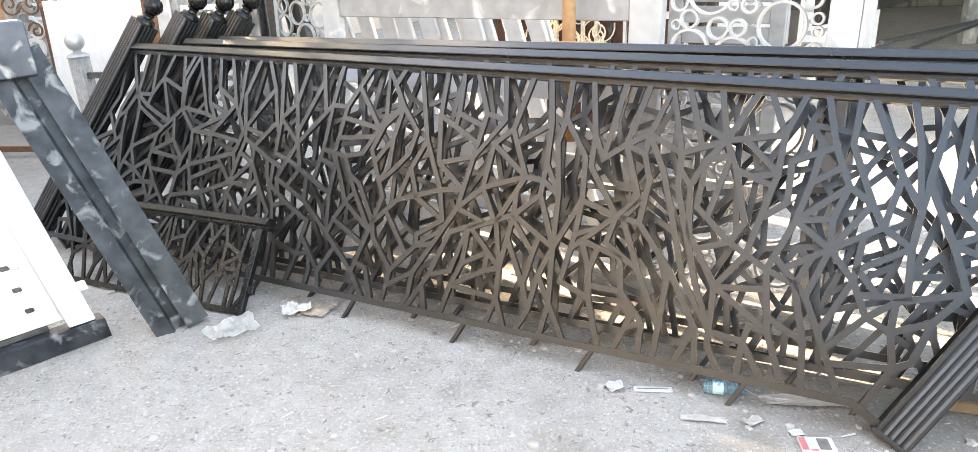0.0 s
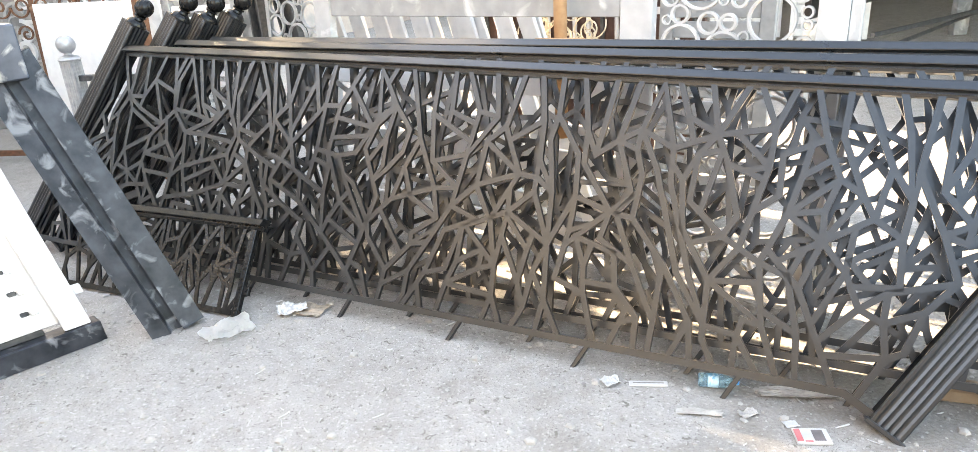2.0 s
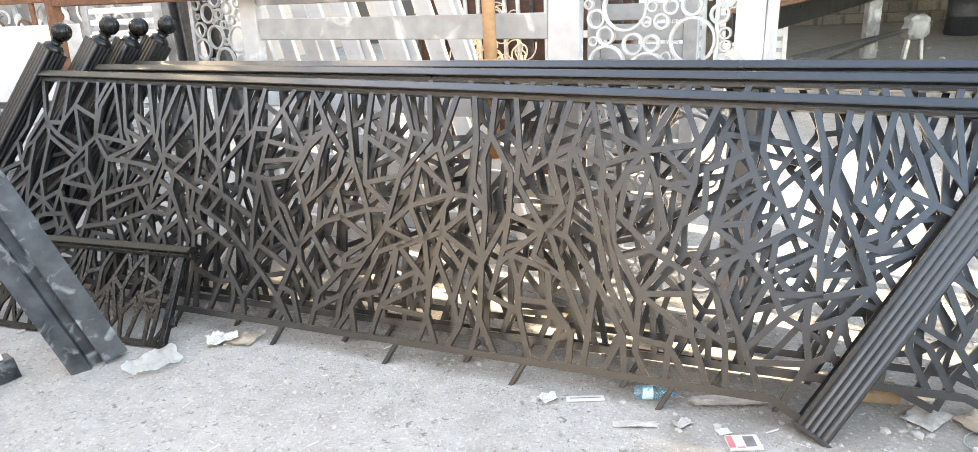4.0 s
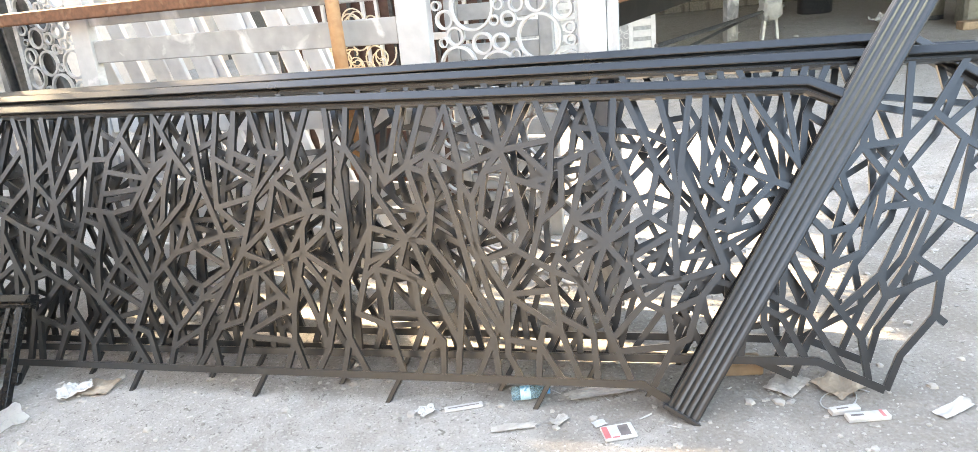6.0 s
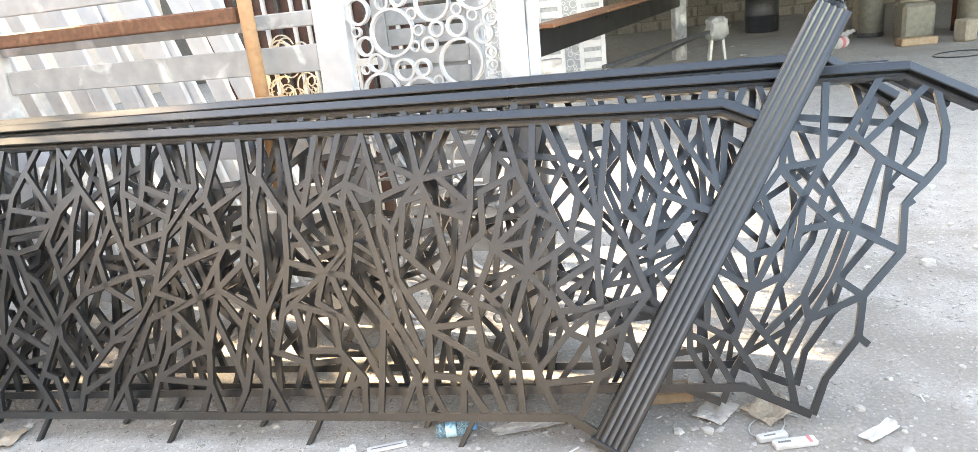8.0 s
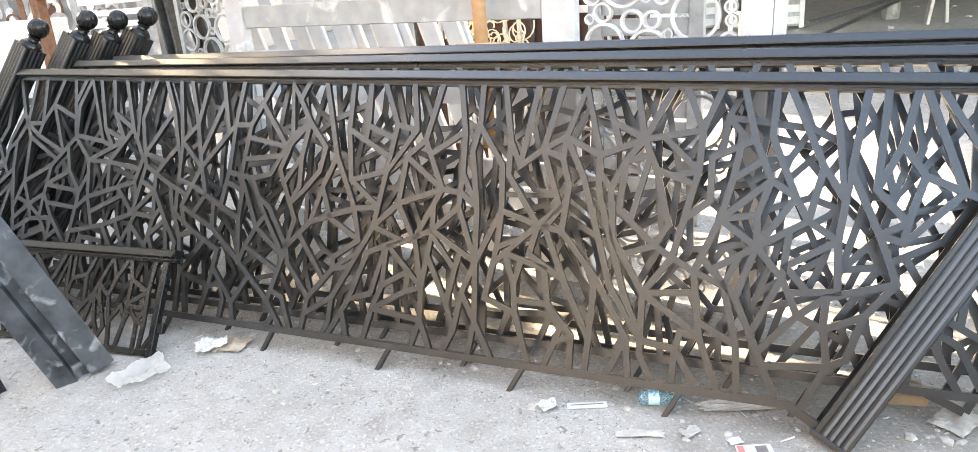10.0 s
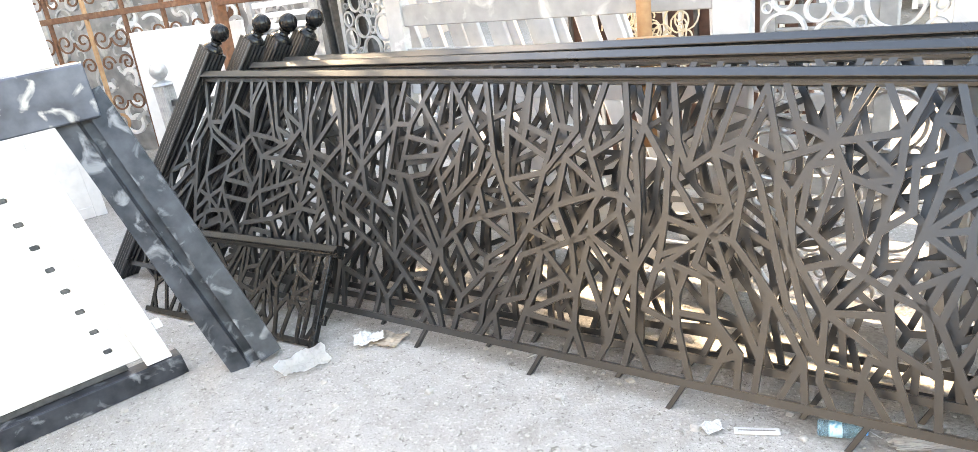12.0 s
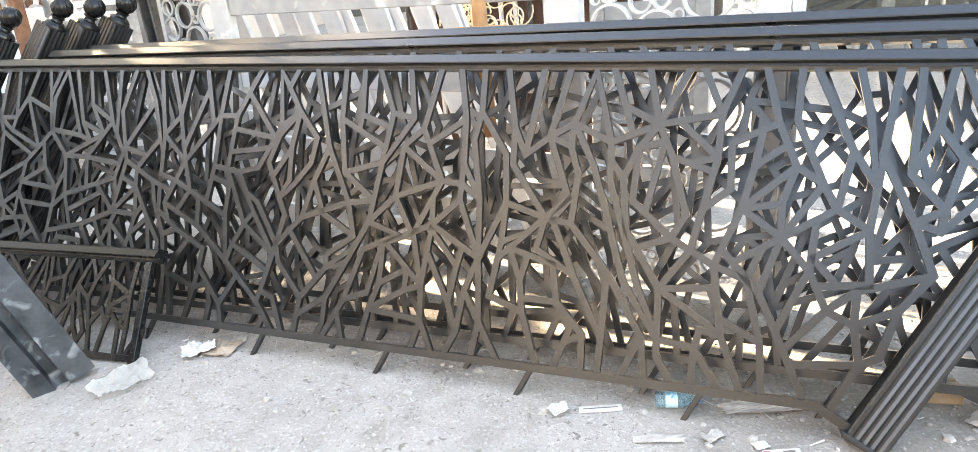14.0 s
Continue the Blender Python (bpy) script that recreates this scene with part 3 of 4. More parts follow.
def rusty_frame():
    root = thing("rusty_frame", gate_pose(-0.09), "rusty square tube frame standing against the gate", "frame")
    part("top_tube", boxed((-1.72, 1.335, -0.02), (1.42, 1.397, 0.03), 0.006), RUST, root, "brown rusty square tube")
    part("upright", boxed((-1.8, 0.0, -0.03), (-1.722, 1.45, 0.035), 0.006), RUST, root)
    part("pole", rod(bmesh.new(), (1.487, 0.62, 0.02), (1.448, 2.2, 0.02), 0.028, None, 20), PALE_RUST, root, "sunburnt light brown pipe", True)
    part("foot_tube", rod(bmesh.new(), (1.39, 1.03, 0.075), (1.62, 1.035, 0.075), 0.016), PALE_RUST, root, "", True)


rusty_frame()


def leaning_column(x, tilt, w, label):
    """A rolled steel channel that leans along the gate: a web between two flanges."""
    root = thing("steel_column", gate_pose(0.12) @ Matrix.Translation((x, 0, 0)) @ Matrix.Rotation(tilt, 4, "Z"), label, "column")
    part("web", boxed((0.012, 0, -0.03), (w - 0.012, 2.4, -0.018), 0.002), DARK_STEEL, root)
    for a in (0.0, w - 0.0118):
        part("flange", boxed((a, 0.0, -0.05), (a + 0.0118, 2.4, 0.03), 0.003), DARK_STEEL, root)


leaning_column(-0.77, radians(4.5), 0.1, "dark mill steel column leaning by the screen")
leaning_column(-0.3, radians(15), 0.15, "grey dark steel column leaning by the screen")
rust_post = part("square_post", boxed((-0.06, -0.06, 0), (0.06, 0.06, 2.4), 0.006, Matrix.Rotation(radians(-5), 4, "Y")), RUST)
rust_post.matrix_world = pose(-2.95, 6.75, 0, 0, 0, 20)
tagged(rust_post, "brown rusty square steel post behind the railings", "post")

# ---- short railing in front of the stack ----
def short_railing():
    a, b = Vector((-2.16, 3.20, 0)), Vector((-1.095, 2.735, 0))
    x = (b - a).normalized()
    back = Vector((-x.y, x.x, 0))
    up = (back * 0.68 + Vector((0, 0, 1))).normalized()
    m = Matrix((x, up, x.cross(up))).transposed().to_4x4()
    m.translation = a
    root = thing("short_railing", m, "short black railing section leaning on the front panel", "railing")
    ln, h = (b - a).length, 0.44
    part("top_rail", sweep(bmesh.new(), [(0.0, h, 0), (ln + 0.03, h, 0)], RAIL_PROFILE), BLACK_GLOSS, root)
    part("bottom_rail", sweep(bmesh.new(), [(0.0, 0.03, 0), (ln + 0.01, 0.03, 0)], LOW_PROFILE), BLACK_GLOSS, root)
    part("end_bar", boxed((ln - 0.03, 0.0, -0.014), (ln, h - 0.05, 0.014), 0.002), BLACK_GLOSS, root)
    part("bracket", boxed((ln + 0.001, 0.1, -0.01), (ln + 0.03, 0.14, 0.01), 0.002), BLACK_GLOSS, root)
    pos, links = branch_graph(lambda r: 0.0, lambda r: ln - 0.02, lambda u: 0.02, lambda u: h - 0.045, random.Random(77), False, 1.25, 0.62)
    part("lattice", cut_sheet("lattice", pos, links, 0.018, 0.009, None), BLACK_GLOSS, root)


short_railing()

# ---- black and white door frame ----
F_WAY = Vector((-0.70, -0.714, 0)).normalized()
F_OUT = Vector((F_WAY.y, -F_WAY.x, 0)) * -1        # towards the stack side
SILL = Vector((-1.645, 2.63, 0))


def door_point(s, z, out=0.0, lean=0.2):
    return SILL + F_WAY * (s + lean * z) + F_OUT * out + Vector((0, 0, z))


def slab(s0, s1, z0, z1, o0, o1, lean=0.2):
    """A slanted slab of the leaning door between two lengths, heights and depths."""
    bm = bmesh.new()
    v = [bm.verts.new(door_point(s, z, o, lean)) for s in (s0, s1) for z in (z0, z1) for o in (o0, o1)]
    for f in ((0, 1, 3, 2), (4, 6, 7, 5), (0, 4, 5, 1), (2, 3, 7, 6), (0, 2, 6, 4), (1, 5, 7, 3)):
        bm.faces.new([v[i] for i in f])
    bmesh.ops.bevel(bm, geom=bm.edges[:], offset=0.004, segments=1, affect="EDGES")
    return bm


def door_frame():
    root = thing("door_frame", Matrix(), "worn black steel door frame leaning in the yard", "door frame")
    profile = [(-0.1, 0.0), (-0.1, -0.05), (0.112, -0.05), (0.112, 0.0), (0.02, 0.006), (0.02, -0.035), (-0.02, -0.035), (-0.03, 0.0)]
    bottom, top = Vector((-1.31, 2.64, 0.0)), Vector((-1.755, 2.69, 1.14))
    z = (top - bottom).normalized()
    face = (Vector((0.1, 0.0, 1.3)) - (bottom + top) / 2)
    face = (face - z * face.dot(z)).normalized()
    side = face.cross(z) * -1
    bm = bmesh.new()
    ends = []
    for p in (bottom, top):
        ends.append([bm.verts.new(p + side * a + face * b) for a, b in profile])
    n = len(profile)
    for i in range(n):
        j = (i + 1) % n
        bm.faces.new((ends[0][i], ends[0][j], ends[1][j], ends[1][i]))
    bm.faces.new(ends[0]), bm.faces.new(list(reversed(ends[1])))
    part("jamb", bm, WORN_BLACK, root, "grey-black rebated steel jamb, scuffed")
    a = top + side * -0.02 + Vector((0, 0, 0.03))
    part("head", bar(bmesh.new(), a + F_WAY * -0.09, a + F_WAY * 1.3 + Vector((0, 0, -0.02)), 0.12, 0.2, (0, 0, 1), 0.006), BLUE_GREY, root, "blue-grey worn steel head")
    return root


def white_door():
    root = thing("louvred_door", Matrix(), "white primed steel door with a row of bent louvre tabs", "door")
    part("leaf", slab(0.03, 1.3, 0.125, 0.98, -0.015, 0.015), WHITE, root)
    part("stile", slab(0.0, 0.1, 0.0925, 1.0, 0.018, 0.04), WHITE, root)
    part("sill", slab(-0.02, 1.4, 0.0, 0.09, -0.03, 0.05, 0.1), WORN_BLACK, root, "black worn bottom rail")
    # solid dark strip in place of the shade in the gap
    part("slot", slab(0.16, 0.9, 0.092, 0.122, -0.02, 0.0), DARK_STEEL, root, "dark strip standing in for the shaded gap above the bottom rail")
    for k in range(8):
        z = 0.2 + 0.095 * k
        # thin dark strip laid on the leaf for the shade inside a slot
        part("louvre_slot_dark", slab(0.17, 0.2, z, z + 0.018, 0.0155, 0.018), DARK_STEEL, root, "dark strip standing in for the shade inside a punched slot")
        part("louvre_tab", slab(0.14, 0.168, z - 0.004, z + 0.022, 0.016, 0.026), WHITE, root, "bent tab")
    part("lug", slab(-0.035, 0.0, 0.22, 0.26, 0.0, 0.02), WHITE, root)
    return root


door_frame()
white_door()

# ---- things behind, on the left ----
def scroll(bm, centre, r, turns, start, z, wire=0.006, hand=1, steps=26):
    """A flat wire scroll that winds in to its centre."""
    pts = []
    for k in range(steps + 1):
        f = k / steps
        a = start + hand * 2 * math.pi * turns * f
        rr = r * (1 - 0.82 * f)
        pts.append(Vector((centre[0] + rr * math.cos(a), centre[1] + rr * math.sin(a), z)))
    square = [(wire, wire), (wire, -wire), (-wire, -wire), (-wire, wire)]
    return sweep(bm, pts, square)


def upright_pose(x, y, turn=0.0, lean=0.0):
    """Local x along the thing, local y up, local z to the viewer."""
    return pose(x, y, 0, 90 - lean, 0, turn)


def scroll_grille():
    root = thing("scroll_grille", upright_pose(-4.55, 5.75, -6, 3), "rusty wrought scroll window grille", "grille")
    for k in range(6):
        part("bar", boxed((0.36 * k, 0.25 if k == 2 else 0.0, -0.014), (0.36 * k + 0.028, 2.2, 0.014), 0.002), RUST if k != 2 else PALE_RUST, root)
    for y in (0.05, 1.36, 2.1):
        part("cross_bar", boxed((-0.05, y, -0.02), (1.95, y + 0.045, 0.02), 0.002), RUST, root)
    for k in range(5):
        for y, h, r in ((1.2, 1, 0.11), (1.0, -1, 0.085), (1.52, -1, 0.1), (0.7, 1, 0.1), (1.78, 1, 0.11)):
            for side in (-1, 1):
                part("scroll", scroll(bmesh.new(), (0.36 * k + 0.194 + side * 0.09, y), r * 0.8, 1.35, math.pi / 2 * (1 + side), 0.0, 0.006, h * side), RUST, root)
    part("scroll", scroll(bmesh.new(), (0.8, 0.34), 0.085, 1.3, math.pi, 0.0, 0.009), PALE_RUST, root)
    part("scroll", scroll(bmesh.new(), (0.8, 0.52), 0.085, 1.3, math.pi, 0.0, 0.009, -1), PALE_RUST, root)


scroll_grille()


def ornate_screen():
    root = thing("ornate_screen", upright_pose(-4.75, 6.35, -6, 4), "grey cut steel screen with curling leaf shapes", "screen")
    rng = random.Random(14)
    for x in (-0.05, 2.6):
        part("upright", boxed((x, 0, -0.02), (x + 0.07, 2.4, 0.02)), GREY_STEEL, root)
    for k in range(190):
        x, y, r = rng.uniform(0.1, 2.5), rng.uniform(0.3, 2.3), rng.uniform(0.06, 0.16)
        part("leaf_curl", scroll(bmesh.new(), (x, y), r, rng.uniform(0.5, 0.9), rng.uniform(0, 6.28), 0.0, rng.uniform(0.006, 0.02), rng.choice((-1, 1)), 18), GREY_STEEL if k % 3 else WHITE, root)


ornate_screen()


def plain_board(name, corners, thick, mat, label, category="board"):
    """A thin board from its lower edge (two places) and the run of its upper edge."""
    a, b, up = (Vector(c) for c in corners)
    x = (b - a).normalized()
    u = (up - x * up.dot(x))
    m = Matrix((x, u.normalized(), x.cross(u).normalized())).transposed().to_4x4()
    m.translation = a
    skew = Matrix.Identity(4)
    skew[0][1] = up.dot(x) / u.length
    bm = boxed((0, 0, -thick / 2), ((b - a).length, u.length, thick / 2), 0.004)
    bm.transform(skew)
    ob = part(name, bm, mat)
    ob.matrix_world = m
    return tagged(ob, label, category)


SHEET = material("dull_mottled_sheet", (0.14, 0.145, 0.15), (0.3, 0.3, 0.3), 0.6, 0.2, 7, 0.3, (0.5, 0.5, 0.49), 0.55, 4)
# backdrop added to darken the gaps between the curls and bars
plain_board("dim_backdrop", ((-5.6, 7.2, 0), (-1.9, 6.4, 0), (0.0, 0.12, 2.3)), 0.03, SHEET, "dull mottled backdrop added to dim the gaps behind the screens", "sheet")
plain_board("white_sheet", ((-3.35, 5.45, 0), (-2.2, 5.0, 0), (0.0, 0.1, 1.22)), 0.02, WHITE, "white primed steel sheet leaning behind the railings")


def door_leaf(a, b2, lean, h, label):
    """A plain steel door leaf: two stiles, two rails and a recessed sheet."""
    a, b2 = Vector(a), Vector(b2)
    x = (b2 - a).normalized()
    up = Vector((lean[0], lean[1], 1)).normalized()
    up = (up - x * up.dot(x)).normalized()
    m = Matrix((x, up, x.cross(up))).transposed().to_4x4()
    m.translation = a
    w = (b2 - a).length
    root = thing("door_leaf", m, label, "door")
    part("sheet", boxed((0.08, 0.08, -0.012), (w - 0.08, h - 0.08, 0.008), 0.002), WHITE, root)
    for s0 in (0.0, w - 0.08):
        part("stile", boxed((s0, 0, -0.02), (s0 + 0.08, h, 0.02), 0.003), WHITE, root)
    for y0 in (0.0, h - 0.08):
        part("rail", boxed((0.081, y0, -0.02), (w - 0.081, y0 + 0.08, 0.02), 0.003), WHITE, root)


door_leaf((-4.6, 4.1, 0), (-3.55, 4.9, 0), (-0.03, 0.07), 2.1, "tall white steel door leaf standing at the yard's side")
door_leaf((-3.6, 3.2, 0), (-3.0, 3.9, 0), (-0.05, 0.05), 1.9, "white steel door leaf leaning on another")


def grey_railing():
    root = thing("primed_railing", pose(-2.86, 5.0, 0, 0, 0, -14), "pale grey primed railing post with a ball top", "railing")
    prof = fluted_profile(0.1)
    bm = bmesh.new()
    a = [bm.verts.new((x, y, 0)) for x, y in prof]
    b = [bm.verts.new((x, y, 0.86)) for x, y in prof]
    for i in range(len(a)):
        j = (i + 1) % len(a)
        bm.faces.new((a[i], a[j], b[j], b[i]))
    bm.faces.new(a), bm.faces.new(list(reversed(b)))
    part("post", bm, GREY_STEEL, root)
    part("collar", lathe(bmesh.new(), [(0.07, 0.86), (0.075, 0.87), (0.06, 0.885), (0.025, 0.9), (0.025, 0.915)], 20), GREY_STEEL, root)
    part("ball", lathe(bmesh.new(), [(max(0.004, 0.062 * math.sin(math.pi * k / 12)), 0.967 - 0.062 * math.cos(math.pi * k / 12)) for k in range(13)], 24), GREY_STEEL, root, "", True)
    part("rail", boxed((0.052, -0.02, 0.72), (0.9, 0.02, 0.76), 0.003), DARK_STEEL, root)
    for k in range(6):
        part("rung", boxed((0.052, -0.012, 0.1 + 0.1 * k), (0.9, 0.012, 0.125 + 0.1 * k), 0.002), GREY_STEEL, root)


grey_railing()


def louvre(x, y, turn):
    root = thing("louvre_shutter", upright_pose(x, y, turn, 4), "white slatted louvre shutter standing behind the posts", "shutter")
    for a in (0.0, 0.62):
        part("stile", boxed((a, 0, -0.02), (a + 0.05, 2.2, 0.02), 0.002), GREY_STEEL, root)
    for k in range(26):
        part("slat", boxed((0.051, 0.06 + k * 0.08, -0.012), (0.619, 0.1 + k * 0.08, 0.004), 0.002, Matrix.Translation((0, 0, 0))), WHITE, root)


louvre(-2.45, 5.6, -20)

# ---- stock behind the gate ----
for k in range(13):
    s = -0.5 + 0.118 * k
    p = G_RIGHT + G_WAY * (2.62 - s) + G_BACK * (0.4 + 0.04 * (k % 4))
    up = -G_WAY * (-0.85 + 0.06 * (k % 3)) + G_BACK * 0.15 + Vector((0, 0, 2.15))
    w = 0.1 + 0.009 * (k % 3)
    ob = plain_board("leaning_strip", (p - G_WAY * 0.45, p - G_WAY * (0.45 + w), up), 0.03, WHITE, "white primed steel strip leaning behind the gate", "strip")
    ob["group"] = "white strips behind the gate"


def dark_fence():
    m = gate_pose(1.3, 0.0)
    root = thing("bar_fence", m, "dark brown fence panel with pale upright bars", "fence")
    BROWN = material("dark_brown_paint", (0.06, 0.03, 0.025), (0.1, 0.05, 0.04), 0.5, 0, 30, 0.2)
    part("backing", boxed((0.1, 0, -0.05), (1.62, 2.2, -0.02), 0.004), BROWN, root)
    for k in range(16):
        part("bar", boxed((0.13 + 0.095 * k, 0, -0.01), (0.15 + 0.095 * k, 2.2, 0.015), 0.002), WHITE if k % 3 else DARK_STEEL, root)
    part("cross_bar", boxed((0.1, 1.0, 0.016), (1.62, 1.04, 0.03), 0.002), WHITE, root)


dark_fence()


def grey_door():
    root = thing("grey_door", gate_pose(0.8, 0.05), "grey primed louvred door behind the ring gate", "door")
    GREY = material("mid_grey_primer", (0.2, 0.21, 0.22), (0.27, 0.28, 0.29), 0.55, 0, 20, 0.1)
    for x in (1.55, 2.05):
        part("stile", boxed((x, 0, -0.02), (x + 0.07, 2.2, 0.02), 0.003), GREY, root)
    for k in range(22):
        part("slat", boxed((1.621, 0.05 + k * 0.098, -0.015), (2.049, 0.13 + k * 0.098, 0.012), 0.003), GREY, root)


grey_door()


def cream_ornament():
    root = thing("scroll_ornament", gate_pose(0.7, 0.1), "cream painted wire scroll ornament behind the gate", "ornament")
    CREAM = material("cream_paint", (0.5, 0.44, 0.33), (0.6, 0.53, 0.42), 0.6, 0, 30, 0.2)
    rng = random.Random(3)
    for k in range(60):
        part("curl", scroll(bmesh.new(), (0.98 + rng.uniform(-0.2, 0.2), 0.98 + rng.uniform(-0.2, 0.2)), rng.uniform(0.04, 0.1), 0.9, rng.uniform(0, 6.28), rng.uniform(-0.05, 0.05), 0.0032, rng.choice((-1, 1)), 16), CREAM, root)


cream_ornament()

# ---- far yard on the right ----
WOODY = material("weathered_timber", (0.16, 0.13, 0.1), (0.26, 0.21, 0.165), 0.85, 0, 25, 0.5, (0.1, 0.085, 0.07), 0.6, 3, 0.22)
far_wall = masonry("wall_north", (-14, 20, 0), (20, 11.2, 0), 4.2, "rough grey-brown coursed yard wall", MORTAR)
masonry("wall_east", (15.5, 12.4, 0), (17, -6, 0), 4.0, "grey plaster yard wall", MORTAR)


def far_courses():
    """The courses of the yard wall where it shows."""
    rng = random.Random(8)
    shared = [mesh_of("course_block", boxed((0, -0.03, 0), (w, 0.0, 0.185), 0.006)) for w in (0.5, 0.62, 0.76)]
    for me in shared:
        me.materials.append(BLOCK)
    for row in range(13):
        x = 20.6 + rng.uniform(0, 0.4)
        while x < 31.5:
            k = rng.randrange(3)
            ob = new("block", shared[k])
            ob.parent = far_wall
            ob.location = (x, -0.12 - rng.uniform(0, 0.012), 0.01 + row * 0.2)
            x += (0.5, 0.62, 0.76)[k] + 0.015


far_courses()


def gas_cylinder(x, y, r, h, mat, label):
    root = thing("gas_cylinder", pose(x, y, 0), label, "gas cylinder", "cylinders by the yard wall")
    part("body", lathe(bmesh.new(), [(r * 0.96, 0), (r, 0.03), (r, h), (r * 0.92, h + 0.06), (r * 0.7, h + 0.12), (0.05, h + 0.17), (0.045, h + 0.2)], 28), mat, root, "", True)
    part("valve", rod(bmesh.new(), (0, 0, h + 0.2), (0, 0, h + 0.3), 0.025), GREY_STEEL, root)
    part("foot_ring", lathe(bmesh.new(), [(r * 1.02, 0), (r * 1.02, 0.06), (r * 1.005, 0.065)], 28), DARK_STEEL, root)


OLIVE = material("grey_olive_paint", (0.11, 0.105, 0.085), (0.17, 0.16, 0.13), 0.6, 0, 20, 0.2, (0.14, 0.12, 0.09), 0.58, 4)
BEIGE = material("beige_dusty_paint", (0.19, 0.165, 0.13), (0.26, 0.23, 0.185), 0.65, 0, 20, 0.2, (0.2, 0.17, 0.13), 0.58, 4)
for x, y, r, mat in ((8.75, 8.9, 0.17, OLIVE), (8.95, 8.35, 0.18, BEIGE), (9.3, 7.75, 0.18, OLIVE), (9.0, 9.3, 0.16, BEIGE), (9.7, 8.2, 0.17, RUST)):
    gas_cylinder(x, y, r, 1.35, mat, "dusty upright gas cylinder by the yard wall")


def drum():
    BLUEBLACK = material("black_plastic_drum", (0.02, 0.022, 0.026), (0.035, 0.037, 0.042), 0.4, 0, 30, 0.1, (0.12, 0.12, 0.12), 0.62, 4)
    root = thing("oil_drum", pose(8.7, 11.35, 0), "black ribbed drum with a pale label", "drum")
    prof = [(0.27, 0), (0.285, 0.02), (0.28, 0.28), (0.295, 0.3), (0.28, 0.32), (0.28, 0.58), (0.295, 0.6), (0.28, 0.62), (0.28, 0.87), (0.29, 0.89), (0.27, 0.9)]
    part("body", lathe(bmesh.new(), prof, 32), BLUEBLACK, root, "", True)
    part("label", boxed((-0.22, -0.292, 0.68), (-0.02, -0.27, 0.78), 0.002, Matrix.Rotation(radians(-38), 4, "Z")), WHITE, root, "pale paper label")


drum()


def work_bench():
    root = thing("work_bench", Matrix(), "long steel workbench with a black side and rusty top", "workbench")
    a, b = Vector((2.45, 5.7, 0.86)), Vector((5.95, 9.45, 0.86))
    part("apron", bar(bmesh.new(), a, b, 0.05, 0.22), BLACK, root, "black painted apron")
    part("top_edge", bar(bmesh.new(), a + Vector((0.06, -0.02, 0.13)), b + Vector((0.06, -0.02, 0.13)), 0.2, 0.03), RUST, root)
    for p in (b, a + (b - a) * 0.05):
        part("leg", boxed((p.x - 0.09, p.y - 0.05, 0.0), (p.x + 0.09, p.y + 0.07, 0.7 if p is not b else 1.04), 0.006), SHEET, root)
    part("stretcher", rod(bmesh.new(), (3.6, 6.95, 0.42), (6.6, 9.2, 0.42), 0.025), DARK_STEEL, root)
    part("lower_pipe", rod(bmesh.new(), (3.65, 7.0, 0.25), (6.4, 9.6, 0.3), 0.02), DARK_STEEL, root)


work_bench()


def trestle():
    root = thing("bagged_trestle", pose(6.1, 8.75, 0), "small steel trestle with a pale plastic bag over it", "trestle")
    for x, y in ((-0.12, 0), (0.12, 0), (0.0, 0.2)):
        part("leg", bar(bmesh.new(), (x, y, 0), (x * 0.7, y * 0.7, 0.3), 0.04, 0.04), GREY_STEEL, root)
    bm = bmesh.new()
    bmesh.ops.create_icosphere(bm, subdivisions=4, radius=1.0)
    for v in bm.verts:
        d = v.co.copy()
        d = Vector([math.copysign(abs(c) ** 0.55, c) for c in d])
        v.co = Vector((d.x * 0.13 * (1.1 - 0.12 * d.z), d.y * 0.1, d.z * 0.15)) * (1 + 0.22 * noise.noise(d * 2.2) + 0.1 * noise.noise(d * 6)) + Vector((0, 0, 0.45))
    BAG = material("pale_plastic_bag", (0.2, 0.2, 0.195), (0.28, 0.28, 0.275), 0.4, 0, 15, 0.4)
    part("bag", bm, BAG, root, "crumpled pale plastic bag", True)


trestle()


def carved_door(x, y, turn):
    root = thing("carved_door", upright_pose(x, y, turn, 3), "white steel door with a ring strip and louvres", "door")
    for a in (0.0, 0.3, 0.56, 0.86):
        part("stile", boxed((a, 0.03, -0.02), (a + 0.06, 2.1, 0.02), 0.003), WHITE, root)
    for k in range(14):
        for a in (0.061, 0.621):
            part("slat", boxed((a, 0.08 + 0.145 * k, -0.012), (a + 0.238, 0.17 + 0.145 * k, 0.006), 0.002), WHITE, root)
    part("back_sheet", boxed((0.061, 0.05, -0.026), (0.859, 2.08, -0.021), 0.001), GREY_STEEL, root)
    part("strip_backing", boxed((0.361, 0.03, -0.016), (0.559, 2.1, -0.01), 0.001), GREY_STEEL, root)
    for cx, cy, r in pack_rings(0.2, 2.0, random.Random(21), (0.06, 0.04, 0.028), (60, 160, 300)):
        part("ring", ring(bmesh.new(), 0.36 + cx, 0.05 + cy, min(r, cx + 0.01, 0.21 - cx) if 0 < cx < 0.2 else r * 0.5, 0.01, 0.008, 16), WHITE, root)


carved_door(3.9, 9.7, -24)
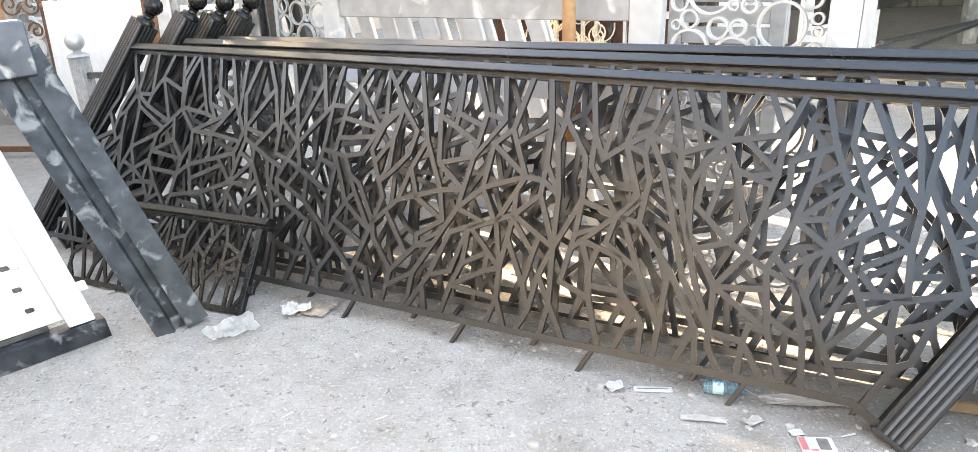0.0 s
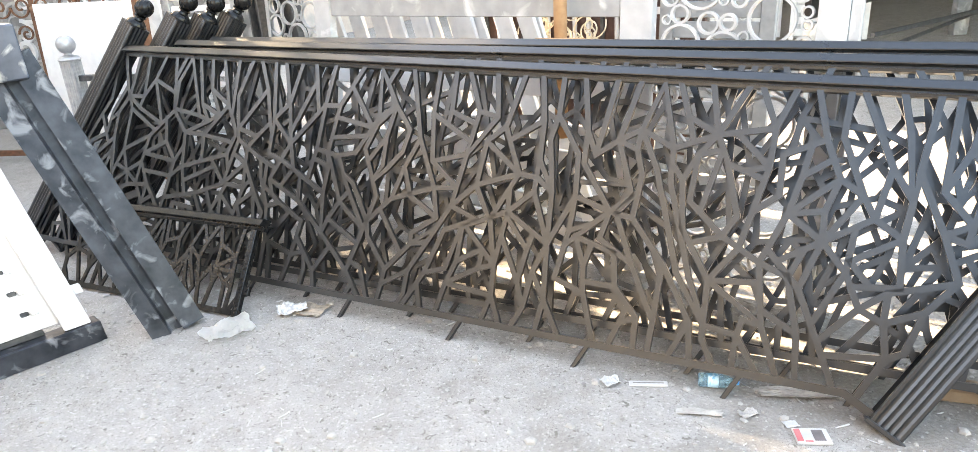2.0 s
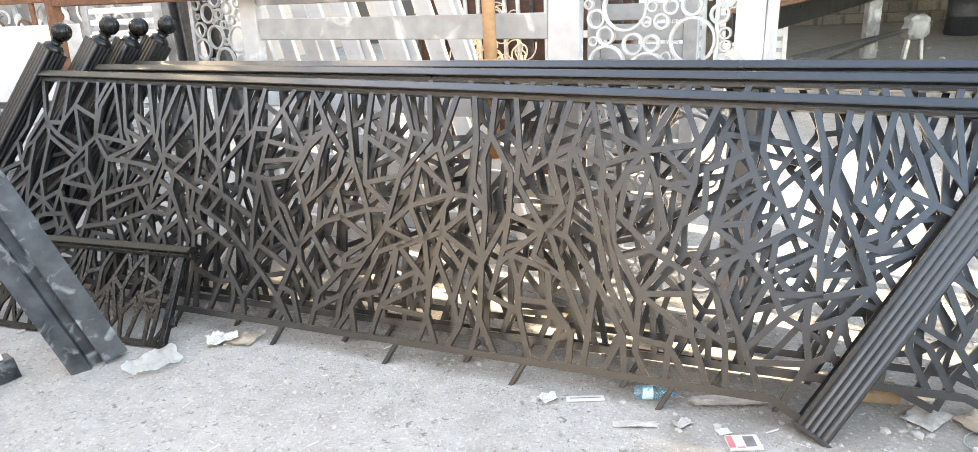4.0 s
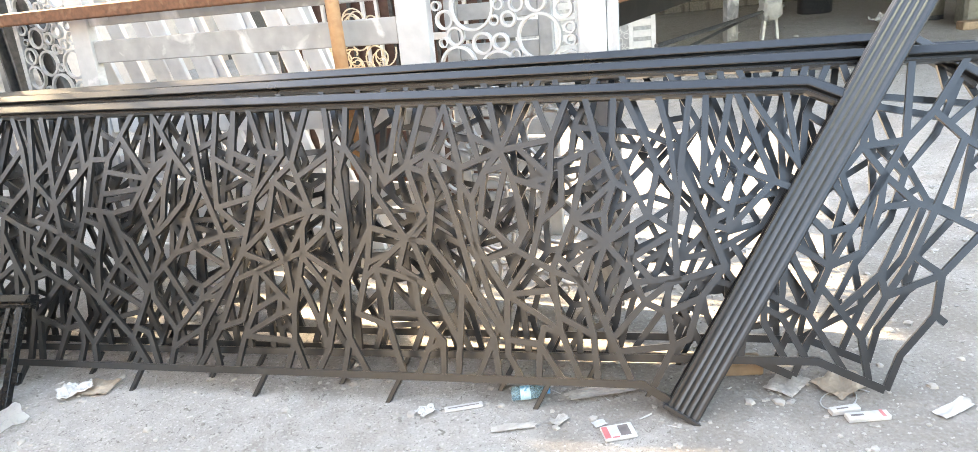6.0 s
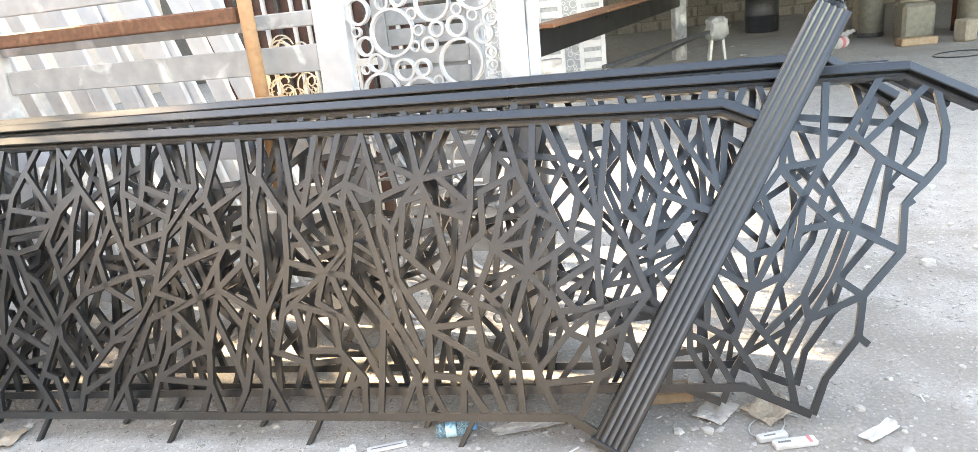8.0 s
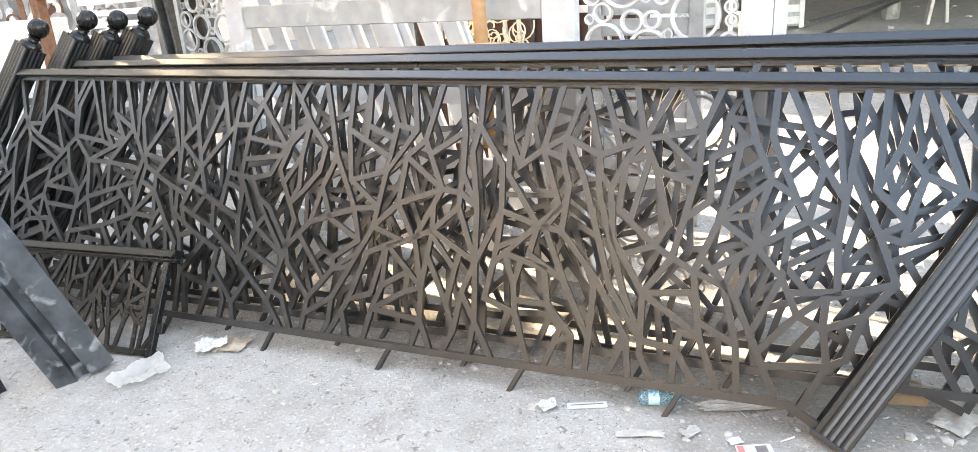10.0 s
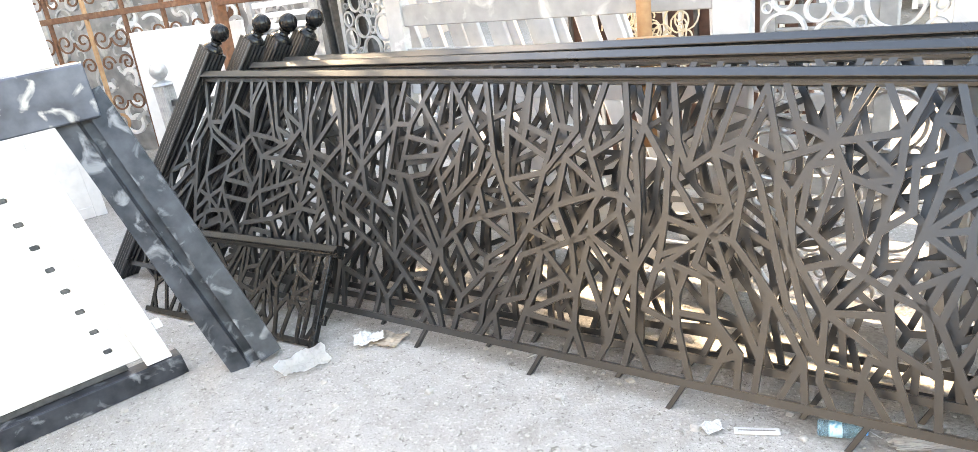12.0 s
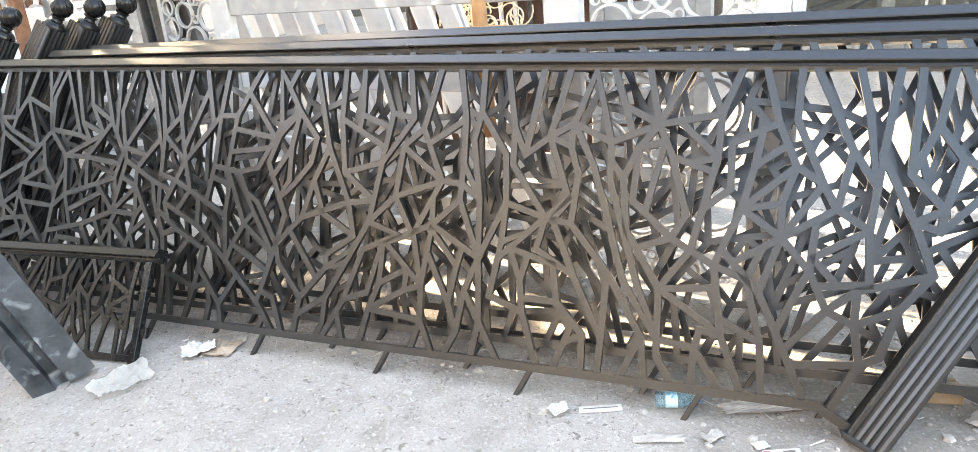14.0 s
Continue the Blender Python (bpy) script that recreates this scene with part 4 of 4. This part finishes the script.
carved_door(3.0, 10.2, -14)

# ---- small things on the ground ----
PAPER = material("white_card", (0.36, 0.36, 0.355), (0.48, 0.48, 0.47), 0.7, 0, 30, 0.1)
RED_PRINT = material("red_print", (0.42, 0.11, 0.12), (0.5, 0.17, 0.17), 0.6, 0, 30, 0.05)
DARK_PRINT = material("dark_print", (0.1, 0.09, 0.09), (0.16, 0.14, 0.14), 0.6, 0, 30, 0.05)
CARDBOARD = material("brown_card", (0.25, 0.205, 0.16), (0.33, 0.275, 0.22), 0.85, 0, 20, 0.2)
RAW_WOOD = material("raw_wood", (0.23, 0.16, 0.105), (0.31, 0.22, 0.15), 0.75, 0, 25, 0.3)
STONE = material("pale_stone", (0.27, 0.255, 0.24), (0.4, 0.385, 0.36), 0.9, 0, 35, 0.5)


def clear_plastic(name, tint=(0.86, 0.93, 0.97), rough=0.15):
    m = bpy.data.materials.new(name)
    m.use_nodes = True
    b = m.node_tree.nodes["Principled BSDF"]
    b.inputs["Base Color"].default_value = (*tint, 1)
    b.inputs["Roughness"].default_value = rough
    b.inputs["Transmission Weight"].default_value = 0.85
    b.inputs["IOR"].default_value = 1.2
    return m


def bottle():
    root = thing("water_bottle", pose(0.762, 2.07, 0.0236, 0, 90, -12) @ Matrix.Scale(0.76, 4) @ Matrix.Translation((0, 0, -0.085)), "clear plastic water bottle with a blue cap on its side", "bottle")
    prof = [(0.026, 0.0), (0.031, 0.006), (0.031, 0.03), (0.0295, 0.034), (0.031, 0.038), (0.031, 0.085), (0.0295, 0.089), (0.031, 0.093), (0.0305, 0.108), (0.02, 0.135), (0.0125, 0.15), (0.0125, 0.158)]
    body = part("body", lathe(bmesh.new(), prof, 28), clear_plastic("clear_pet", (0.55, 0.84, 0.95)), root, "", True)
    body.visible_shadow = False
    part("cap", lathe(bmesh.new(), [(0.0145, 0.154), (0.0145, 0.17), (0.013, 0.172)], 24), material("blue_cap", (0.03, 0.25, 0.55), (0.05, 0.3, 0.62), 0.4, 0, 30, 0.05), root, "blue screw cap")
    part("label", lathe(bmesh.new(), [(0.0312, 0.04), (0.0316, 0.041), (0.0316, 0.083), (0.0312, 0.084)], 28), material("pale_blue_label", (0.35, 0.62, 0.72), (0.6, 0.8, 0.85), 0.4, 0, 30, 0.05, (0.1, 0.4, 0.6), 0.5, 30), root, "pale blue printed label", True)


bottle()


def crumpled(name, x, y, sx, sy, h, mat, label, category, seed, turn=0.0):
    """A crumpled sheet lying on the ground."""
    bm = bmesh.new()
    bmesh.ops.create_grid(bm, x_segments=22, y_segments=16, size=1.0)
    off = Vector((seed * 3.1, seed * 1.7, 0))
    for v in bm.verts:
        p = v.co.copy()
        edge = 1 + 0.16 * noise.noise(p * 1.6 + off)
        v.co = Vector((p.x * sx / 2 * edge, p.y * sy / 2 * edge, 0.004 + h * max(0.0, 0.35 + 0.5 * noise.noise(p * 1.3 + off) + 0.32 * abs(noise.noise(p * 3.5 + off)))))
    bmesh.ops.solidify(bm, geom=bm.faces[:], thickness=0.001)
    ob = part(name, bm, mat)
    ob.matrix_world = pose(x, y, 0, 0, 0, turn)
    return tagged(ob, label, category)


crumpled("plastic_bag", -1.09, 2.6, 0.2, 0.14, 0.06, clear_plastic("cloudy_film", (0.9, 0.9, 0.88), 0.35), "crumpled clear plastic bag on the ground", "plastic bag", 1, 40)
crumpled("paper_cup", -0.86, 2.76, 0.12, 0.09, 0.05, PAPER, "crushed white and blue paper cup", "cup", 2, 20)
crumpled("brown_paper", -0.78, 2.76, 0.13, 0.1, 0.02, CARDBOARD, "torn brown card scrap on the ground", "card", 3, -20)
crumpled("torn_card", 1.72, 1.76, 0.16, 0.12, 0.02, CARDBOARD, "torn brown card under the railing end", "card", 4, 15)
crumpled("torn_card", 1.56, 1.82, 0.13, 0.1, 0.015, STONE, "flattened grey cement bag scrap", "scrap", 5, 30)
crumpled("flat_scrap", 1.92, 1.53, 0.13, 0.045, 0.012, PAPER, "pale torn card scrap lying flat", "scrap", 6, 12)
crumpled("flat_slab", 1.0, 2.0, 0.24, 0.055, 0.022, STONE, "thin pale stone offcut on the ground", "stone", 7, -6)
crumpled("paper_scrap", 0.66, 1.93, 0.14, 0.03, 0.01, STONE, "grey paper scrap trodden into the dust", "scrap", 8, -10)
crumpled("paper_scrap", 0.81, 1.91, 0.06, 0.035, 0.012, STONE, "grey paper scrap trodden into the dust", "scrap", 9, 24)
crumpled("paper_scrap", 0.41, 2.12, 0.06, 0.05, 0.02, PAPER, "small crumpled paper scrap", "scrap", 10, 24)
crumpled("paper_scrap", 0.92, 1.85, 0.04, 0.03, 0.006, PAPER, "small white paper scrap", "scrap", 11, 10)


def packet(x, y, w, d, turn, bands, label, z=0.004):
    root = thing("card_packet", pose(x, y, 0, 0, 0, turn), label, "packet")
    part("card", boxed((-w / 2, -d / 2, 0.001), (w / 2, d / 2, z + 0.006), 0.002), PAPER, root)
    for a, b, c, e, mat in bands:
        part("print", boxed((a * w, c * d, z + 0.0061), (b * w, e * d, z + 0.0075), 0.0003), mat, root)


packet(0.958, 1.787, 0.1, 0.07, -6, ((-0.48, -0.3, -0.4, 0.4, RED_PRINT), (0.02, 0.34, -0.36, 0.36, DARK_PRINT), (-0.26, -0.04, -0.44, -0.36, RED_PRINT)), "flattened white and red cigarette packet")
packet(1.67, 1.585, 0.125, 0.035, -14, ((0.3, 0.38, -0.46, 0.46, RED_PRINT), (-0.4, -0.1, -0.1, 0.1, DARK_PRINT)), "long white carton with a red band", 0.01)
packet(1.63, 1.635, 0.09, 0.026, -8, ((-0.3, 0.1, -0.2, 0.0, DARK_PRINT),), "white folded carton flap", 0.012)
packet(0.535, 2.1, 0.13, 0.03, -6, ((-0.4, 0.4, -0.06, 0.06, DARK_PRINT),), "worn white plastic strip", 0.001)


def lying(name, x, y, w, d, h, turn, mat, label, category):
    ob = part(name, boxed((-w / 2, -d / 2, 0), (w / 2, d / 2, h), min(w, d, h) * 0.12), mat)
    ob.matrix_world = pose(x, y, 0, 0, 0, turn)
    return tagged(ob, label, category)


lying("wood_block", 1.47, 1.96, 0.15, 0.08, 0.045, -18, RAW_WOOD, "raw wooden block propping the railing", "wood block")
lying("wood_block", 8.3, 7.65, 0.45, 0.2, 0.1, -20, RAW_WOOD, "short raw timber on the far yard floor", "wood block")
lying("machine_block", 8.55, 7.95, 0.4, 0.35, 0.5, -25, OLIVE, "dusty olive machine casing on the yard floor", "machine")
lying("tin_can", 8.75, 7.35, 0.2, 0.2, 0.28, 5, BEIGE, "square dented tin by the machine casing", "tin")
crumpled("trash_bag", 8.1, 8.9, 0.45, 0.35, 0.22, PAPER, "white crumpled bag on the yard floor", "bag", 12)


def paint_can():
    root = thing("paint_can", pose(7.75, 8.3, 0.08, 0, 90, 20), "red and white paint can lying on its side", "can")
    part("body", lathe(bmesh.new(), [(0.078, -0.16), (0.08, -0.155), (0.08, 0.0), (0.078, 0.002)], 24), PAPER, root, "", True)
    part("band", lathe(bmesh.new(), [(0.0805, -0.15), (0.082, -0.145), (0.082, -0.07), (0.0805, -0.065)], 24), RED_PRINT, root, "", True)
    part("lid", lathe(bmesh.new(), [(0.079, 0.003), (0.082, 0.01), (0.07, 0.02)], 24), DARK_PRINT, root)


paint_can()

for k in range(7):
    a = Vector((9.35 + 0.09 * k, 7.0 - 0.1 * k, 0.02))
    ob = part("leaning_pipe", rod(bmesh.new(), a, a + Vector((0.75 + 0.05 * k, 0.1 * (k % 3), 1.9 - 0.1 * k)), 0.02 + 0.006 * (k % 2)), (GREY_STEEL, RUST, DARK_STEEL)[k % 3], None, "", True)
    tagged(ob, "steel pipe leaning at the yard's side", "pipe", "leaning pipes")


def hose():
    bm = bmesh.new()
    pts = [Vector((0.3 * math.cos(a) * (1 + 0.05 * math.sin(3 * a)), 0.22 * math.sin(a), 0.0)) for a in [k * 0.2 for k in range(33)]]
    sweep(bm, pts, [(0.007 * math.cos(b), 0.008 + 0.007 * math.sin(b)) for b in [k * math.pi / 4 for k in range(8)]])
    ob = part("hose_coil", bm, BLACK, None, "", True)
    ob.matrix_world = pose(7.85, 6.6, 0.0)
    tagged(ob, "black rubber hose coil on the yard floor", "hose")


hose()


def scatter(name, label, count, size, seed, region, mat, flat=0.6):
    """Loose grit: many small irregular stones as one piece of stuff."""
    rng = random.Random(seed)
    verts, faces = [], []
    corners = [Vector((1, 0, 0)), Vector((0.3, 0.95, 0)), Vector((-0.8, 0.6, 0)), Vector((-0.8, -0.6, 0)), Vector((0.3, -0.95, 0))]
    for _ in range(count):
        x, y = region(rng)
        r = size * rng.paretovariate(2.2) * 0.5
        r = min(r, size * 3)
        turn = rng.uniform(0, 6.28)
        c, s = math.cos(turn), math.sin(turn)
        first = len(verts)
        for lift, k in ((-0.1, 1.0), (0.55, 0.85)):
            for p in corners:
                q = p * r * k * rng.uniform(0.7, 1.2)
                verts.append((x + q.x * c - q.y * s, y + q.x * s + q.y * c, r * flat * lift * 1.2))
        verts.append((x, y, r * flat))
        for k in range(5):
            j = (k + 1) % 5
            faces.append((first + k, first + j, first + 5 + j, first + 5 + k))
            faces.append((first + 5 + k, first + 5 + j, first + 10))
    me = bpy.data.meshes.new(name)
    me.from_pydata(verts, [], faces)
    me.update()
    ob = part(name, me, mat)
    return tagged(ob, label, "grit", kind="stuff")


GRIT = material("mixed_grit", (0.16, 0.15, 0.14), (0.38, 0.365, 0.34), 0.9, 0, 8, 0.3)


def near_yard(rng):
    return rng.uniform(-2.6, 3.6), rng.uniform(1.0, 3.4)


def wide_yard(rng):
    return rng.uniform(-3.0, 10.0), rng.uniform(1.2, 11.0)


scatter("grit", "fine pale grit scattered over the concrete", 15000, 0.0032, 1, near_yard, GRIT)
scatter("pebbles", "small pale stones scattered over the concrete", 4200, 0.0066, 2, near_yard, STONE)
scatter("far_pebbles", "small stones scattered across the yard", 900, 0.014, 3, wide_yard, STONE)


def slivers(count, seed):
    """Straw, shavings and paper strips trodden into the dust."""
    rng = random.Random(seed)
    bm = bmesh.new()
    for _ in range(count):
        x, y = near_yard(rng)
        ln, w, a = rng.uniform(0.012, 0.055), rng.uniform(0.0008, 0.0022), rng.uniform(0, 3.14)
        d, n = Vector((math.cos(a), math.sin(a), 0)), Vector((-math.sin(a), math.cos(a), 0))
        p = Vector((x, y, 0.004))
        lift = Vector((0, 0, rng.uniform(0, 0.004)))
        v = [bm.verts.new(q) for q in (p - d * ln / 2 - n * w, p + d * ln / 2 - n * w, p + d * ln / 2 + n * w + lift, p - d * ln / 2 + n * w, p - Vector((0, 0, 0.004)))]
        bm.faces.new((v[0], v[1], v[2], v[3]))
        bm.faces.new((v[0], v[4], v[1])), bm.faces.new((v[3], v[2], v[4]))
    return tagged(part("shavings", bm, PAPER), "pale straw and paper shavings on the concrete", "shavings", kind="stuff")


slivers(170, 31)


def wire_loop():
    bm = bmesh.new()
    pts = [Vector((0.09 * math.cos(a) * (1 - 0.03 * a), 0.06 * math.sin(a) + 0.012 * a, 0)) for a in [0.3 * k for k in range(24)]]
    sweep(bm, pts, [(0.002 * math.cos(q), 0.003 + 0.002 * math.sin(q)) for q in [k * math.pi / 3 for k in range(6)]])
    ob = part("wire_loop", bm, GREY_STEEL, None, "", True)
    ob.matrix_world = pose(1.68, 1.66, 0.001, 0, 0, 20)
    tagged(ob, "thin grey wire loop lying in the dust", "wire")


wire_loop()
